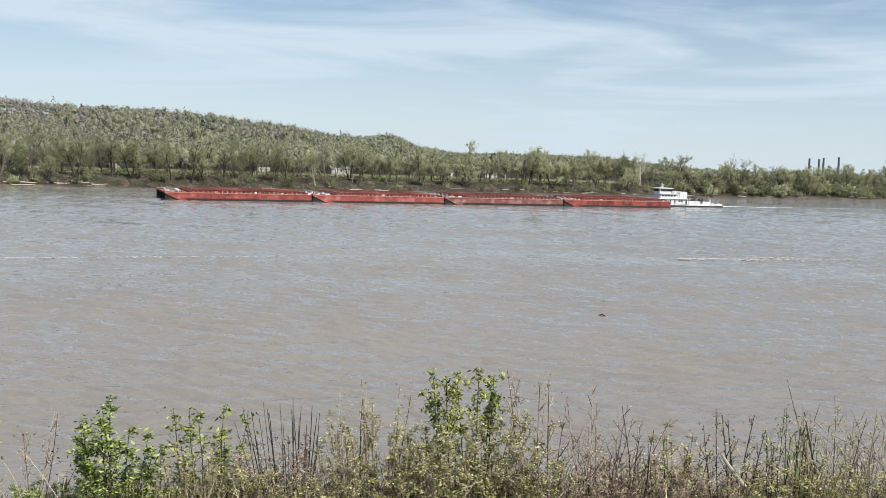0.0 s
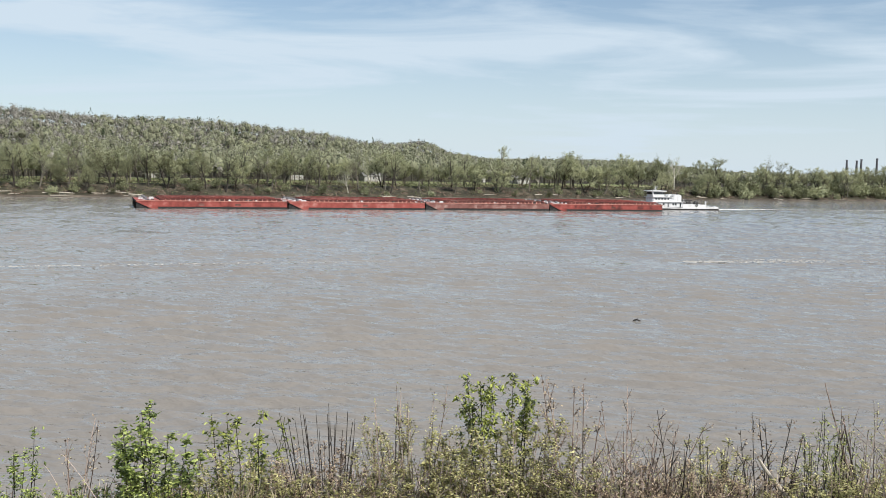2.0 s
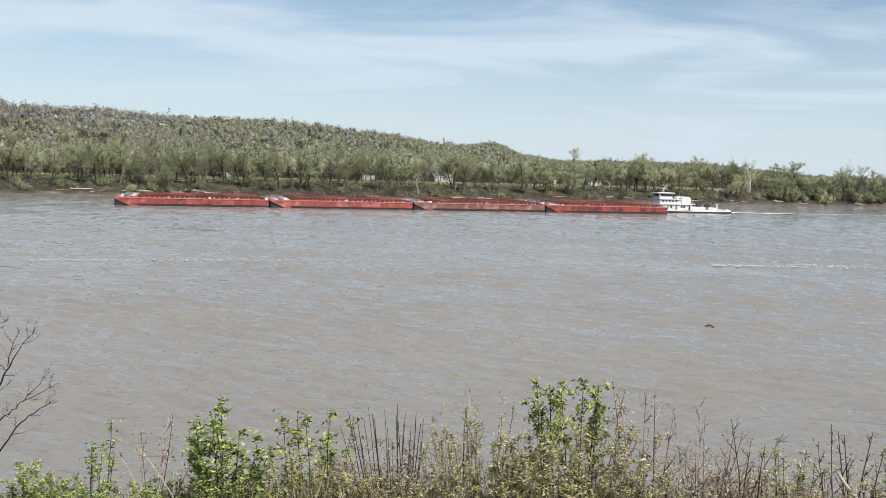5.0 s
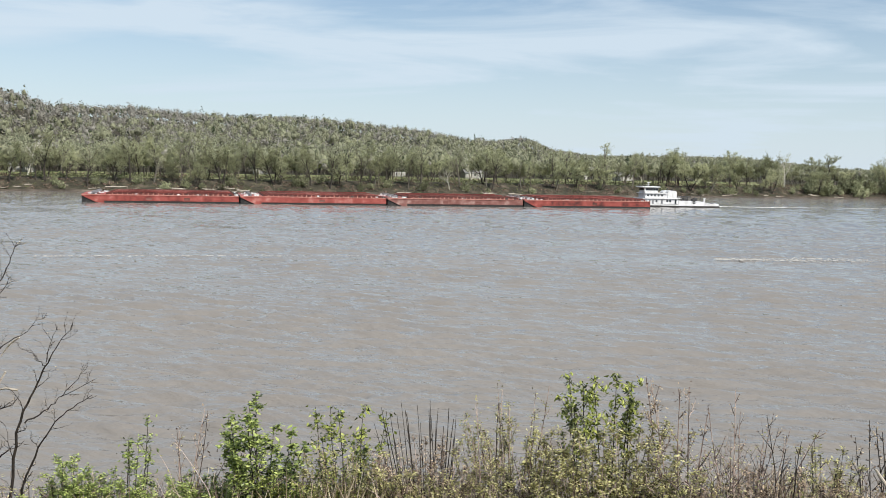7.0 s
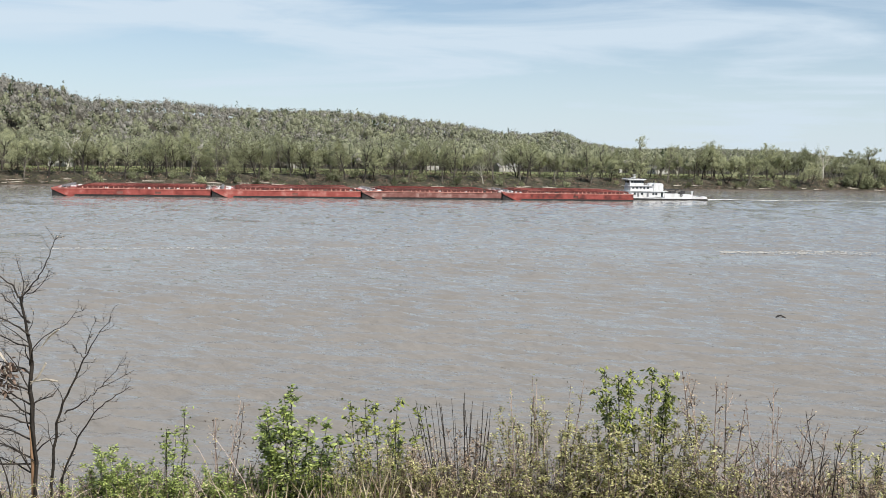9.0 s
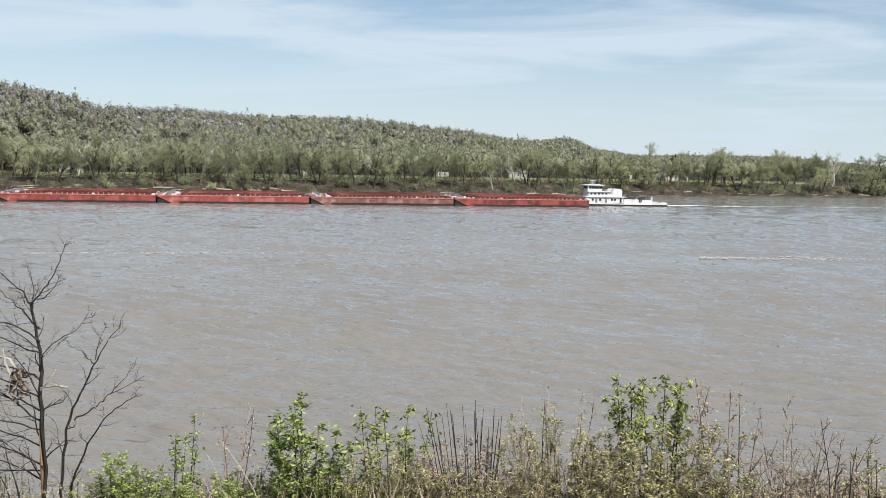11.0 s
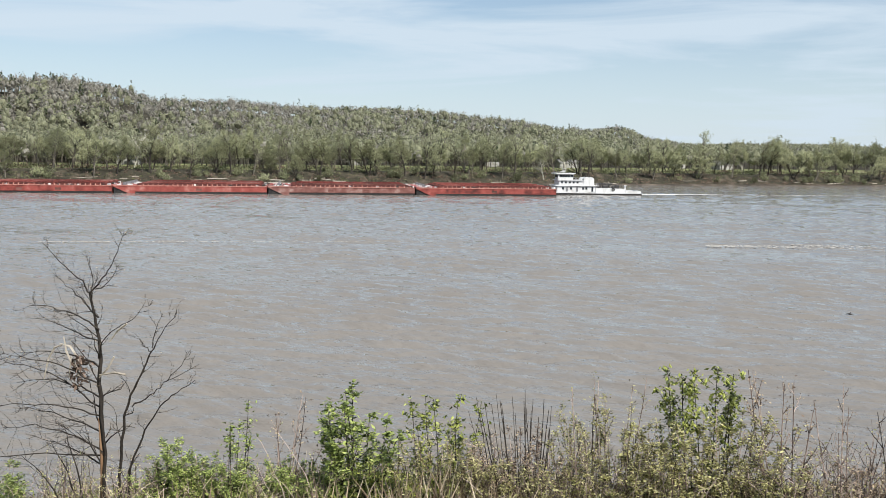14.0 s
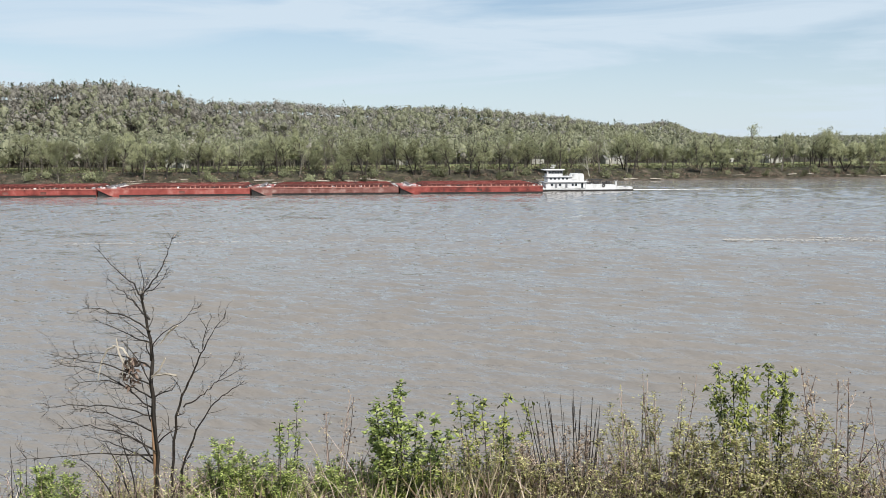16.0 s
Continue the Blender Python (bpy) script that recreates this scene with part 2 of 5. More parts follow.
TWIG = ramp_mat("dark_twig_bark", [(0.3, (0.014, 0.011, 0.009)), (0.6, (0.034, 0.027, 0.021)), (0.8, (0.085, 0.067, 0.053))], 9.0, 5, 0.85, 0.3, 60)
PINK_TWIG = ramp_mat("reddish_twig_bark", [(0.3, (0.045, 0.031, 0.025)), (0.5, (0.16, 0.112, 0.092)), (0.70, (0.46, 0.36, 0.31))], 9.0, 5, 0.85, 0.3, 60, (1, 1, 1), 0.6)
TORN = ramp_mat("torn_orange_wood", [(0.3, (0.14, 0.075, 0.042)), (0.6, (0.34, 0.21, 0.12)), (0.8, (0.48, 0.34, 0.23))], 6.0, 5, 0.85, 0.3, 40, (1, 1, 0.2))
STRAW = ramp_mat("dry_straw", [(0.2, (0.13, 0.090, 0.058)), (0.5, (0.33, 0.25, 0.165)), (0.85, (0.62, 0.52, 0.38))], 4.0, 4, 0.8, 0, 1, (1, 1, 1), 0.8, 0, 0, 0.2)
WEED = ramp_mat("green_weed_blade", [(0.2, (0.150, 0.175, 0.044)), (0.5, (0.288, 0.319, 0.088)), (0.8, (0.463, 0.475, 0.175))], 4.0, 4, 0.7, 0, 1, (1, 1, 1), 0.5, 0, 0, 0.3)


# ---- mesh tools ----
class Shape:
    """Vertices and faces of one mesh, with a few solids to add."""

    def __init__(self):
        self.v, self.f = [], []

    def add(self, verts, faces):
        k = len(self.v)
        self.v += [tuple(p) for p in verts]
        self.f += [tuple(i + k for i in q) for q in faces]

    def box(self, x0, y0, z0, x1, y1, z1, chamfer=0.0):
        c = chamfer
        if not c:
            self.add([(x, y, z) for z in (z0, z1) for x, y in ((x0, y0), (x1, y0), (x1, y1), (x0, y1))],
                     [(0, 3, 2, 1), (4, 5, 6, 7), (0, 1, 5, 4), (1, 2, 6, 5), (2, 3, 7, 6), (3, 0, 4, 7)])
            return
        ring = [(x0 + c, y0), (x1 - c, y0), (x1, y0 + c), (x1, y1 - c), (x1 - c, y1), (x0 + c, y1), (x0, y1 - c), (x0, y0 + c)]
        mx, my = (x0 + x1) / 2, (y0 + y1) / 2
        inner = [(x + (c if x < mx else -c) * 0.7, y + (c if y < my else -c) * 0.7) for x, y in ring]
        verts = [(x, y, z0) for x, y in ring] + [(x, y, z1 - c) for x, y in ring] + [(x, y, z1) for x, y in inner]
        faces = [tuple(range(7, -1, -1)), tuple(range(16, 24))]
        for lvl in (0, 8):
            faces += [(lvl + i, lvl + (i + 1) % 8, lvl + 8 + (i + 1) % 8, lvl + 8 + i) for i in range(8)]
        self.add(verts, faces)

    def tube(self, pts, radii, sides=5, cap=True):
        pts = [Vector(p) for p in pts]
        rings = []
        for i, p in enumerate(pts):
            d = (pts[min(i + 1, len(pts) - 1)] - pts[max(i - 1, 0)]).normalized()
            a = d.cross(Vector((0.31, 0.95, 0.07)) if abs(d.y) < 0.9 else Vector((1, 0, 0))).normalized()
            b = d.cross(a)
            rings.append([p + (a * math.cos(2 * math.pi * k / sides) + b * math.sin(2 * math.pi * k / sides)) * radii[i] for k in range(sides)])
        faces = [(i * sides + k, i * sides + (k + 1) % sides, (i + 1) * sides + (k + 1) % sides, (i + 1) * sides + k) for i in range(len(pts) - 1) for k in range(sides)]
        if cap:
            faces += [tuple(range(sides - 1, -1, -1)), tuple(range((len(pts) - 1) * sides, len(pts) * sides))]
        self.add([q for ring in rings for q in ring], faces)

    def prism(self, outline, y0, y1):
        """An outline in x and z, pushed through from y0 to y1."""
        k = len(outline)
        self.add([(x, y0, z) for x, z in outline] + [(x, y1, z) for x, z in outline],
                 [tuple(range(k)), tuple(range(2 * k - 1, k - 1, -1))] + [(i, k + i, k + (i + 1) % k, (i + 1) % k) for i in range(k)])

    def leaf(self, p, along, side, length, width, fold=0.25):
        """A pointed leaf folded along its midrib."""
        p, along, side = Vector(p), Vector(along), Vector(side)
        up = along.cross(side)
        mid = p + along * (length * 0.45)
        self.add([p, mid + side * width * 0.5 + up * width * fold, p + along * length, mid - side * width * 0.5 + up * width * fold, mid],
                 [(0, 4, 1), (1, 4, 2), (0, 3, 4), (3, 2, 4)])


def mesh_of(name, shape, material, smooth=False):
    me = bpy.data.meshes.new(name)
    me.from_pydata(shape.v, [], shape.f)
    me.materials.append(material)
    if smooth:
        me.polygons.foreach_set("use_smooth", [True] * len(me.polygons))
    me.update()
    return me


def part(name, shape, material, parent, label="", smooth=False):
    ob = new(name, shape if isinstance(shape, bpy.types.Mesh) else mesh_of(name, shape, material, smooth))
    ob.parent = parent
    return tagged(ob, label)


def thing(name, label, category, group="", at=(0, 0, 0), kind=""):
    ob = tagged(new(name), label, category, group, kind)
    ob.empty_display_size = 0.3
    ob.matrix_basis = Matrix.Translation(at)
    return ob


def surface(name, verts, faces, material, label, category, kind="structure", smooth=True):
    me = bpy.data.meshes.new(name)
    me.from_pydata(verts, [], faces)
    me.materials.append(material)
    if smooth:
        me.polygons.foreach_set("use_smooth", [True] * len(me.polygons))
    me.update()
    return tagged(new(name, me), label, category, "", kind)


# ---- the far side: bank, meadow and wooded hills ----
BANK, ALONG, INLAND = Vector((-200, 458)), Vector((0.8715, 0.4904)), Vector((-0.4904, 0.8715))
RIDGE_AZ = [-75, -50, -41, -35, -32, -30.4, -26, -21, -17, -13.5, -9.6, -6.5, -4.9, -3.3, -1.8, 0.4, 4, 8.5, 12.3, 14.5, 18, 40]
RIDGE_EL = [2.4, 3.0, 3.46, 3.68, 3.22, 2.6, 2.64, 2.3, 2.38, 2.18, 1.74, 1.33, 1.28, 1.48, 0.83, 0.5, 0.55, 0.55, 0.36, 0.1, 0.0, 0.0]
RIDGE_FAR = [800, 850, 880, 900, 930, 1130, 1150, 1200, 1200, 1250, 1300, 1350, 1500, 1600, 1700, 1900, 2000, 2100, 2300, 2500, 2600, 2800]
WOOD = 13.0


def inland(x, y):
    return (x - BANK.x) * INLAND.x + (y - BANK.y) * INLAND.y


def smooth01(t):
    t = min(max(t, 0.0), 1.0)
    return t * t * (3 - 2 * t)


def far_height(x, y):
    n = inland(x, y)
    if n < 18:
        wob = noise.noise((x * 0.03, y * 0.03, 3)) * 2.0
        t = (n + wob) / 18
        return -2.5 if t < -0.15 else 6.4 * (0.35 * max(t, -0.4) + 0.65 * smooth01(t))
    az, dist = math.degrees(math.atan2(x, y)), math.hypot(x, y)
    far = float(np.interp(az, RIDGE_AZ, RIDGE_FAR))
    top = EYE + far * math.tan(radians(float(np.interp(az, RIDGE_AZ, RIDGE_EL)))) - WOOD
    nr = inland(far * math.sin(radians(az)), far * math.cos(radians(az)))
    base = 6.4 + 1.4 * smooth01((n - 18) / 120)
    t = (n - 170) / max(nr - 170, 60)
    bumps = noise.noise((x * 0.006, y * 0.006, 1)) * 4 * smooth01(t * 3)
    if t <= 1:
        return base + (max(top, base) - base) * (0.45 * max(t, 0) + 0.55 * smooth01(t)) + bumps * (1 - smooth01(t * 2 - 1))
    return max(base + (top - base) * (1 - 0.35 * (t - 1)), base * 0.8)


def far_side():
    verts, faces = [], []
    azs = [-75 + 1.25 * i for i in range(109)]
    steps = [-12, -3, 0, 3, 7, 11, 15, 19, 28, 45, 80, 115, 150, 170] + [0.1 * i for i in range(1, 10)] + [0.95, 1.0, 1.06, 1.3, 1.8, 2.6, 4.0]
    for az in azs:
        w = Vector((math.sin(radians(az)), math.cos(radians(az))))
        lean = max(w.dot(INLAND), 0.12)
        reach = BANK.dot(INLAND) / lean
        crest = max(float(np.interp(az, RIDGE_AZ, RIDGE_FAR)), reach + 400)
        edge = reach + 170 / max(lean, 0.35)
        for i, n in enumerate(steps):
            d = reach + n / max(lean, 0.35) if i < 14 else edge + (crest - edge) * n
            d = min(d, 4900)
            x, y = w.x * d, w.y * d
            verts.append((x, y, far_height(x, y)))
    k = len(steps)
    faces = [(i * k + j, (i + 1) * k + j, (i + 1) * k + j + 1, i * k + j + 1) for i in range(len(azs) - 1) for j in range(k - 1)]
    me = surface("ground_far_bank", verts, faces, MUD, "far river bank with mud slope, meadow terrace and hills", "riverbank")
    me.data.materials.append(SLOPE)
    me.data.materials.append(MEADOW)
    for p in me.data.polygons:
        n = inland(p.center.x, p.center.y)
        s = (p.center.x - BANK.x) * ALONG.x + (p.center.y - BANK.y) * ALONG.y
        # The dark slope colour, tree shade included, covers all but mud and open meadow.
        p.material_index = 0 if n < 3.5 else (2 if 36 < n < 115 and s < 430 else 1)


far_side()


# ---- the near bank under the camera ----
def near_height(x, y):
    base = 17.5 - 0.19 * y if y < 8.2 else 15.942 - 0.19 * (y - 8.2) - 0.66 * max(0, y - 8.2) * smooth01((y - 7.5) / 3.0)
    return max(base, -3.0) + noise.noise((x * 0.6, y * 0.6, 9)) * 0.10 + (0.03 * x - 0.13 * max(0.0, -3.6 - x)) * smooth01(y / 4)


def near_bank():
    xs = [-4000, -1200, -300, -150, -80, -40, -20] + [-12 + 0.5 * i for i in range(49)] + [20, 40, 80, 150, 300, 1200, 4000]
    ys = [-4000, -800, -200, -80, -30, -12, -5] + [-2 + 0.5 * i for i in range(29)] + [14, 17, 21, 26, 32, 40]
    verts = [(x, y, near_height(x, y) if y > -5 else 17.5) for x in xs for y in ys]
    k = len(ys)
    faces = [(i * k + j, (i + 1) * k + j, (i + 1) * k + j + 1, i * k + j + 1) for i in range(len(xs) - 1) for j in range(k - 1)]
    surface("ground", verts, faces, DRY_EARTH, "steep near river bank of bare earth and dry litter", "riverbank")


near_bank()

# ---- the river ----
def river():
    """One sheet of water: wind waves as real relief where they can be seen, plain towards the horizon."""
    azs = np.concatenate([np.arange(-180, -46, 6.0), np.arange(-45, 29, 0.14), np.arange(32, 181, 6.0)])
    azs[-1] = 180.0
    rings = [44.0]
    while rings[-1] < 590:
        rings.append(rings[-1] + min(rings[-1] ** 2 / 40000, 0.0040 * rings[-1]))
    rad = np.concatenate([[6, 14, 24, 34], rings, [640, 720, 850, 1000, 1300, 1800, 2600, 3600, 4800]])
    A, D = np.meshgrid(np.radians(azs), rad, indexing="ij")
    X, Y = np.sin(A) * D, np.cos(A) * D
    rng = np.random.default_rng(12)
    step = np.clip(np.minimum(D ** 2 / 40000, 0.0040 * D), 0.1, None)
    Z = np.zeros_like(X)
    gust = np.ones_like(X)
    for _ in range(7):
        lam, th, ph = rng.uniform(30, 140), rng.uniform(0.9, 2.2), rng.uniform(0, 6.283)
        k = 6.283 / lam
        gust += 0.13 * np.sin(k * (X * np.cos(th) + Y * np.sin(th) * 1.6) + ph)
    gust = np.clip(gust, 0.35, 1.6)
    for _ in range(64):
        lam = math.exp(rng.uniform(math.log(0.8), math.log(5.0)))
        th, ph = radians(-97) + rng.normal(0, 0.30), rng.uniform(0, 6.283)
        k = 6.283 / lam
        fade = np.clip(lam / step * 0.6 - 0.8, 0, 1)
        wob = 0.5 * np.sin((X * 0.11 + Y * 0.07) * rng.uniform(0.6, 1.4) + ph * 3)
        Z += 0.0082 * lam * fade * np.sin(k * (X * np.cos(th) + Y * np.sin(th)) + ph + wob)
    Z *= gust * (D > 30) * (D < 620)
    verts = np.stack([X, Y, Z], -1).reshape(-1, 3)
    na, nr = X.shape
    i = (np.arange(na - 1)[:, None] * nr + np.arange(nr - 1)[None, :]).ravel()
    loops = np.stack([i, i + 1, i + nr + 1, i + nr], 1)[:, ::-1]
    me = bpy.data.meshes.new("water")
    me.vertices.add(len(verts))
    me.vertices.foreach_set("co", verts.astype(np.float32).ravel())
    me.loops.add(loops.size)
    me.loops.foreach_set("vertex_index", loops.astype(np.int32).ravel())
    me.polygons.add(len(loops))
    me.polygons.foreach_set("loop_start", np.arange(0, loops.size, 4, dtype=np.int32))
    me.materials.append(WATER)
    me.update()
    me.validate()
    me.polygons.foreach_set("use_smooth", np.ones(len(loops), dtype=bool))
    return tagged(new("water", me), "wide muddy brown river with short wind chop", "river", "", "structure")


water = river()


# ---- trees on the far bank ----
def grow(rng, wood, tips, p, d, length, radius, level, spec):
    """One limb with its side limbs; tips collects twig ends."""
    count = (4, 4, 3, 1)[level]
    pts, radii = [p.copy()], [radius]
    for i in range(count):
        d = (d + Vector((rng.gauss(0, 1), rng.gauss(0, 1), rng.gauss(0, 0.6))) * spec["wander"] + Vector((0, 0, spec["rise"]))).normalized()
        p = p + d * (length / count)
        pts.append(p.copy())
        radii.append(radius * (1 - (1 - spec["taper"]) * (i + 1) / count))
    wood.tube(pts, radii, spec["sides"] if level < 2 else 3, cap=False)
    if level >= spec["levels"]:
        tips += [(pts[0].lerp(pts[-1], t), d.copy()) for t in (0.35, 0.7, 1.0)]
        return
    for k in range(spec["kids"][level]):
        t = spec["from"][level] + (1 - spec["from"][level]) * (k + rng.random() * 0.8) / spec["kids"][level]
        i = min(int(t * count), count - 1)
        q = pts[i].lerp(pts[i + 1], t * count - i)
        axis = (pts[i + 1] - pts[i]).normalized()
        turn = rng.random() * 6.283
        side = axis.orthogonal().normalized()
        side.rotate(Matrix.Rotation(turn, 3, axis))
        spread = spec["angle"][level] * rng.uniform(0.7, 1.25)
        nd = axis * math.cos(spread) + side * math.sin(spread)
        grow(rng, wood, tips, q, nd, length * spec["shrink"] * rng.uniform(0.65, 1.2) * (1.15 - 0.4 * t), radii[i] * spec.get("limb", 0.55), level + 1, spec)
    tips.append((pts[-1].copy(), d.copy()))


def clumps(rng, shape, tips, per, reach, size):
    for p, d in tips:
        for _ in range(per):
            c = p + Vector((rng.gauss(0, reach), rng.gauss(0, reach), rng.gauss(0, reach)))
            a = Vector((rng.gauss(0, 1), rng.gauss(0, 1), rng.gauss(0, 1))).normalized()
            b = a.orthogonal().normalized()
            s = size * rng.uniform(0.5, 1.3)
            shape.add([c - a * s, c + b * s * 0.6, c + a * s, c - b * s * 0.6], [(0, 1, 2, 3)])


BANK_TREE = dict(levels=3, kids=(9, 5, 4), angle=(0.72, 0.70, 0.80), shrink=0.52, wander=0.13, rise=0.06, taper=0.35, sides=5, limb=0.60)
BANK_TREE["from"] = (0.26, 0.25, 0.2)


def bank_tree_kind(seed, height, per, pale):
    rng = random.Random(seed)
    ob = thing("tree", "pale-barked leafless sycamore on the far bank" if pale else "tall river-bank tree in thin spring leaf", "tree", "trees on the far bank")
    wood, tips, leaves = Shape(), [], Shape()
    spec = dict(BANK_TREE)
    if seed % 3 == 0:  # forked low
        for k in range(2):
            grow(rng, wood, tips, Vector((0.25 * (2 * k - 1), 0, -0.6)), Vector((0.22 * (2 * k - 1), rng.uniform(-0.2, 0.2), 1)).normalized(), height * 0.62, 0.40, 0, spec)
    else:
        grow(rng, wood, tips, Vector((0, 0, -0.6)), Vector((rng.uniform(-0.08, 0.08), rng.uniform(-0.08, 0.08), 1)).normalized(), height * 0.72, 0.50, 0, spec)
    part("trunk", wood, PALE_BARK if pale else BARK, ob)
    clumps(rng, leaves, tips, per, 0.50, 0.30)
    part("crown", leaves, CROWN, ob)
    return ob


def low_bush_kind(seed):
    rng = random.Random(seed)
    ob = thing("bush", "low olive-green bush at the far water's edge", "bush", "bushes on the far bank")
    wood, tips, leaves = Shape(), [], Shape()
    spec = dict(levels=1, kids=(4,), angle=(0.6,), shrink=0.6, wander=0.15, rise=0.04, taper=0.4, sides=4)
    spec["from"] = (0.2,)
    for k in range(7):
        a = rng.random() * 6.28
        grow(rng, wood, tips, Vector((0, 0, -0.3)), Vector((math.cos(a) * 0.7, math.sin(a) * 0.7, 1)).normalized(), rng.uniform(2.5, 4.5), 0.07, 0, spec)
    part("stem", wood, BARK, ob)
    clumps(rng, leaves, tips, 5, 0.5, 0.34)
    part("foliage", leaves, BUSH, ob)
    return ob


def stand(kinds, x, y, rng, scale_lo=0.85, scale_hi=1.12, z=None):
    kind = kinds[rng.randrange(len(kinds))]
    s = rng.uniform(scale_lo, scale_hi)
    m = Matrix.Translation((x, y, far_height(x, y) if z is None else z)) @ Matrix.Rotation(rng.random() * 6.283, 4, "Z")
    ob = copy_thing(kind, m)
    ob.scale = (s * rng.uniform(0.92, 1.1), s * rng.uniform(0.92, 1.1), s)
    return ob


def drop_kind(kind):
    for o in (*kind.children_recursive, kind):
        bpy.data.objects.remove(o)


def far_trees():
    rng = random.Random(11)
    leafy = [bank_tree_kind(s, h, p, False) for s, h, p in ((1, 24, 5), (2, 26, 3), (3, 23, 4), (4, 25, 2), (5, 21, 6), (6, 25, 3), (10, 22, 5), (13, 24, 1))]
    pale = [bank_tree_kind(s, 24, 1, True) for s in (7, 8)]
    bushes = [low_bush_kind(s) for s in (21, 22, 23)]
    s = -180.0
    while s < 770:  # the row along the top of the bank
        for n0, n1 in ((6, 14), (15, 28), (30, 52)):
            if rng.random() < (0.82 if n0 < 30 else 0.5):
                n, ss = rng.uniform(n0, n1), s + rng.uniform(-6, 6)
                p = BANK + ALONG * ss + INLAND * n
                stand(pale if rng.random() < 0.06 else leafy, p.x, p.y, rng, *((0.58, 1.06) if s < 400 else (0.5, 1.0)))
        for _ in range((rng.random() < 0.6) if s < 400 else 3):
            p = BANK + ALONG * (s + rng.uniform(-4, 4)) + INLAND * rng.uniform(3, 12)
            stand(bushes, p.x, p.y, rng, 0.6, 2.3 if s > 400 else 1.2)
        s += 9.2
    for k in leafy + pale + bushes:
        drop_kind(k)


far_trees()


def scrub():
    """Brush, dead weeds and flood litter covering the bank slope."""
    rng = random.Random(19)
    green, dead = Shape(), Shape()
    for i in range(5200):
        s, n = rng.uniform(-240, 800), rng.uniform(2.5, 48)
        p = BANK + ALONG * s + INLAND * n
        z = far_height(p.x, p.y)
        big = rng.uniform(0.5, 1.6) * (1.5 if n > 16 else 1.0) * (1.6 if s > 450 else 1.0)
        patch = noise.noise((p.x * 0.04, p.y * 0.04, 6)) + (0.25 if n > 14 else -0.25)
        sh = green if rng.random() < 0.5 + patch else dead
        for k in range(13):
            c = Vector((p.x + rng.gauss(0, big), p.y + rng.gauss(0, big), z + abs(rng.gauss(0, big * 0.6)) + 0.1))
            a = Vector((rng.gauss(0, 1), rng.gauss(0, 1), rng.gauss(0, 0.7))).normalized()
            b = a.orthogonal().normalized()
            w = rng.uniform(0.2, 0.55)
            sh.add([c - a * w, c + b * w * 0.5, c + a * w, c - b * w * 0.5], [(0, 1, 2, 3)])
    tagged(new("bank_scrub", mesh_of("bank_scrub", green, SCRUB)), "low green brush over the far bank slope", "brush", "", "stuff")
    tagged(new("bank_litter", mesh_of("bank_litter", dead, DEAD_BRUSH)), "brown dead weeds and litter on the far bank", "litter", "", "stuff")


scrub()


